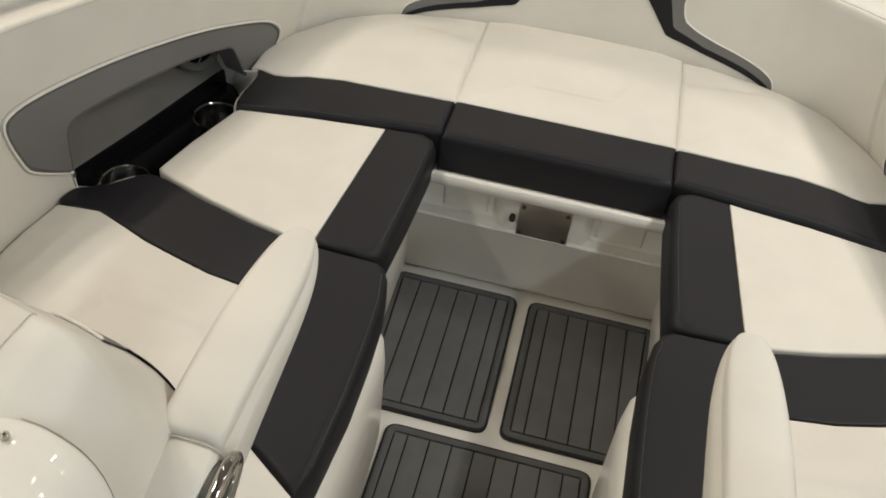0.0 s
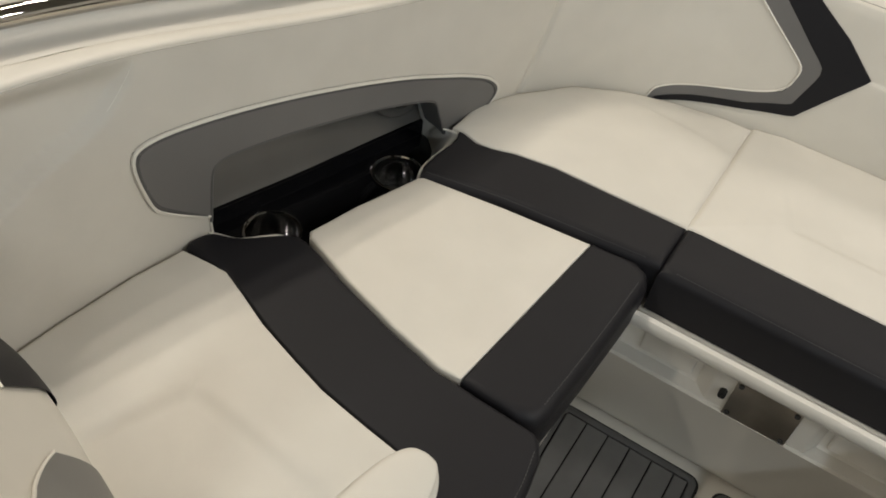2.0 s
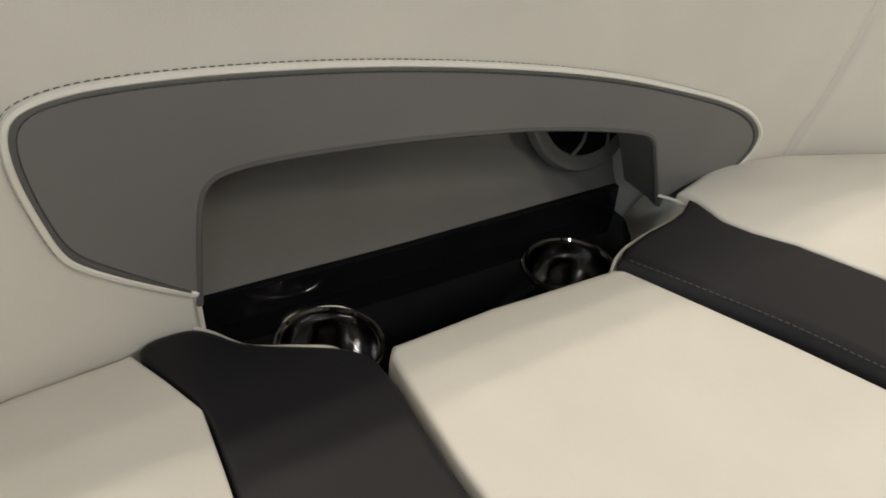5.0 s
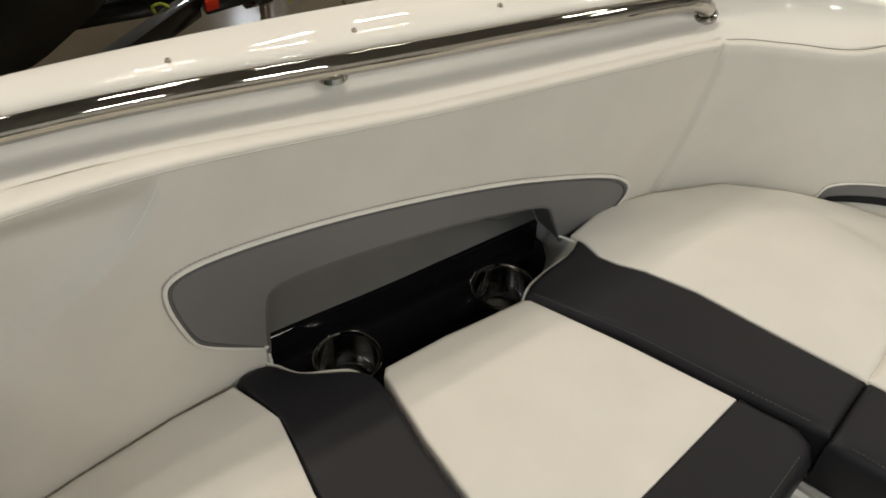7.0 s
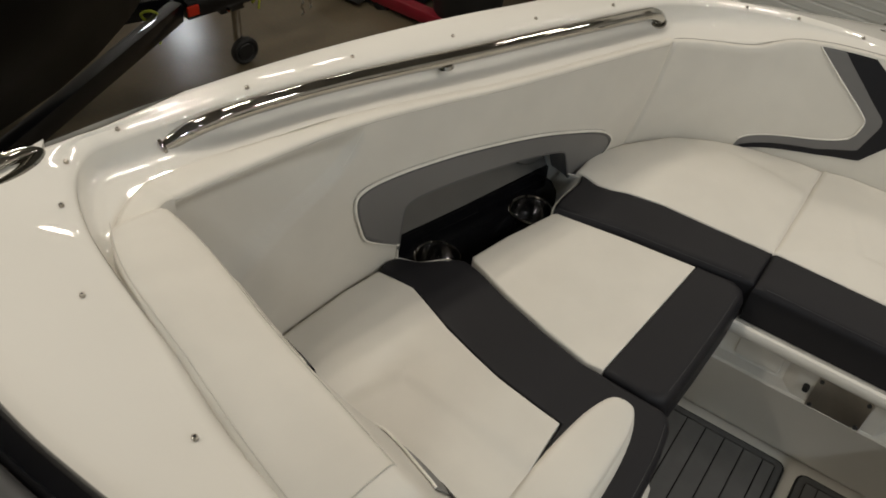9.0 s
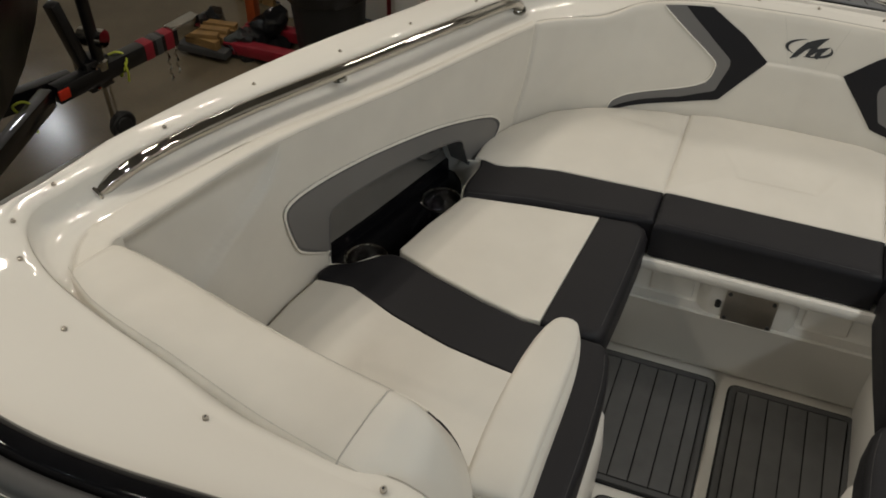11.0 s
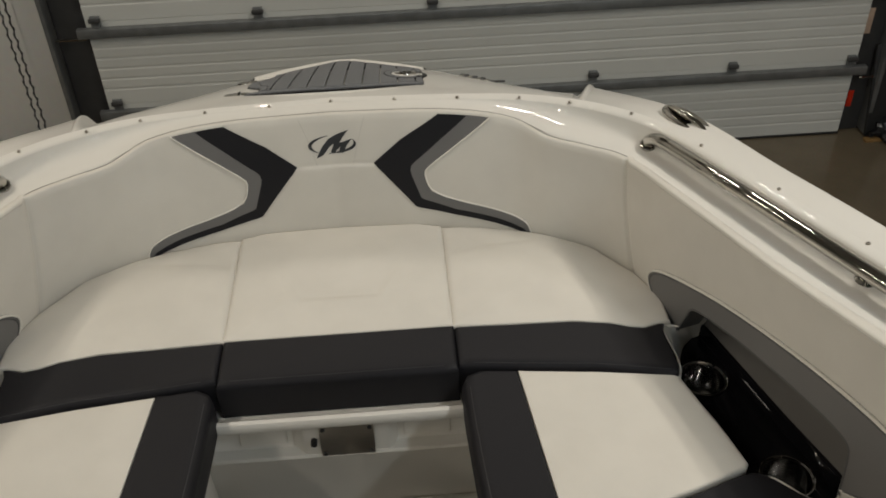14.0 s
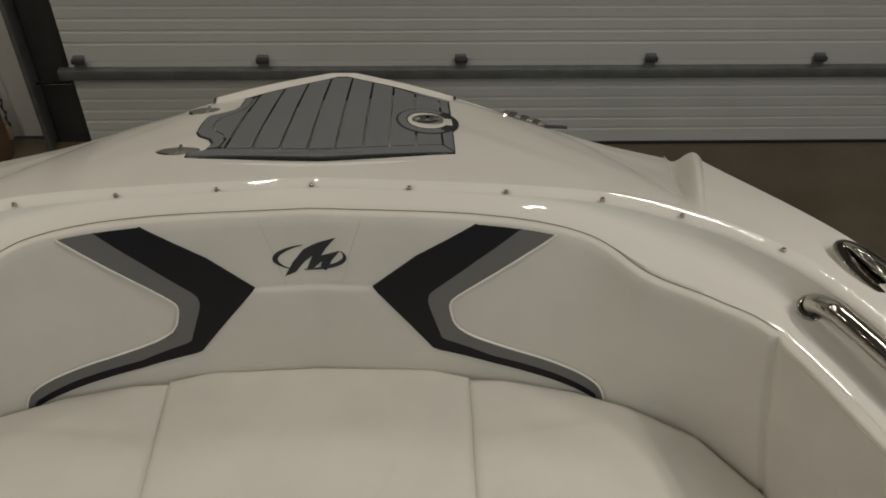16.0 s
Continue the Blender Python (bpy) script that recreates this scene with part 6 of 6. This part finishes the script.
tagged(part("white_post", box_bm(-.06, .06, -.04, .04, .003, 2.2, .006, 2, m), LIGHT_PLASTIC), "white square post leaning against the wall", "post")
stand = thing("orange_stand", (3.4, 2.8, GROUND), "orange painted steel lift stand with foot plates", "stand")
for x, y, xt, yt in ((3.345, 2.975, 3.41, 2.975), (3.10, 2.475, 3.26, 2.50)):
    beam("post", (x, y, GROUND + .01), (xt, yt, GROUND + 1.6), .085, .085, ORANGE_PAINT, stand)
    part("foot_plate", box_bm(x - .17, x + .2, y - .17, y + .12, GROUND, GROUND + .012, .003), DOOR_STEEL, stand)
for z, x0 in ((GROUND + .80, 3.22), (GROUND + .54, 3.32)):
    beam("arm", (x0, 2.99, z), (x0 + .5, 2.7, z), .06, .022, RUST, stand)
    lathe("pad", [(.0, .008), (.05, .008), (.056, .004), (.056, -.008), (.0, -.008)], RUST, stand, (x0, 2.98, z), sides=18)

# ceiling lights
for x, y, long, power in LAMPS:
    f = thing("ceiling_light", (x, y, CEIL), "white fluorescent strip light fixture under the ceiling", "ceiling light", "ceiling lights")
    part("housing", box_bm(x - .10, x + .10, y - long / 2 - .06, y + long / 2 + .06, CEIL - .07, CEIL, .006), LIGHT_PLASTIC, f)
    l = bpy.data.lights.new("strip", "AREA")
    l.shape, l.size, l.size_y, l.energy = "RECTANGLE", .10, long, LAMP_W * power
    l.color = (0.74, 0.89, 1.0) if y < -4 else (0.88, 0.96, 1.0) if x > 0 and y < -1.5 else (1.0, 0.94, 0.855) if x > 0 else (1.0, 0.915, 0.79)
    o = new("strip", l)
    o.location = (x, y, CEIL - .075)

# work lamp on the door wall behind the neighbouring boat
wl = thing("wall_lamp", (-6.0, 3.55, .5), "white work lamp fixed to the workshop wall", "wall lamp")
part("housing", box_bm(-6.20, -5.80, 3.47, 3.55, .38, .62, .01), LIGHT_PLASTIC, wl)
part("diffuser", box_bm(-6.18, -5.82, 3.462, 3.469, .40, .60, .002), emitter("lamp_diffuser", (.92, .96, 1.0), 34.0), wl)
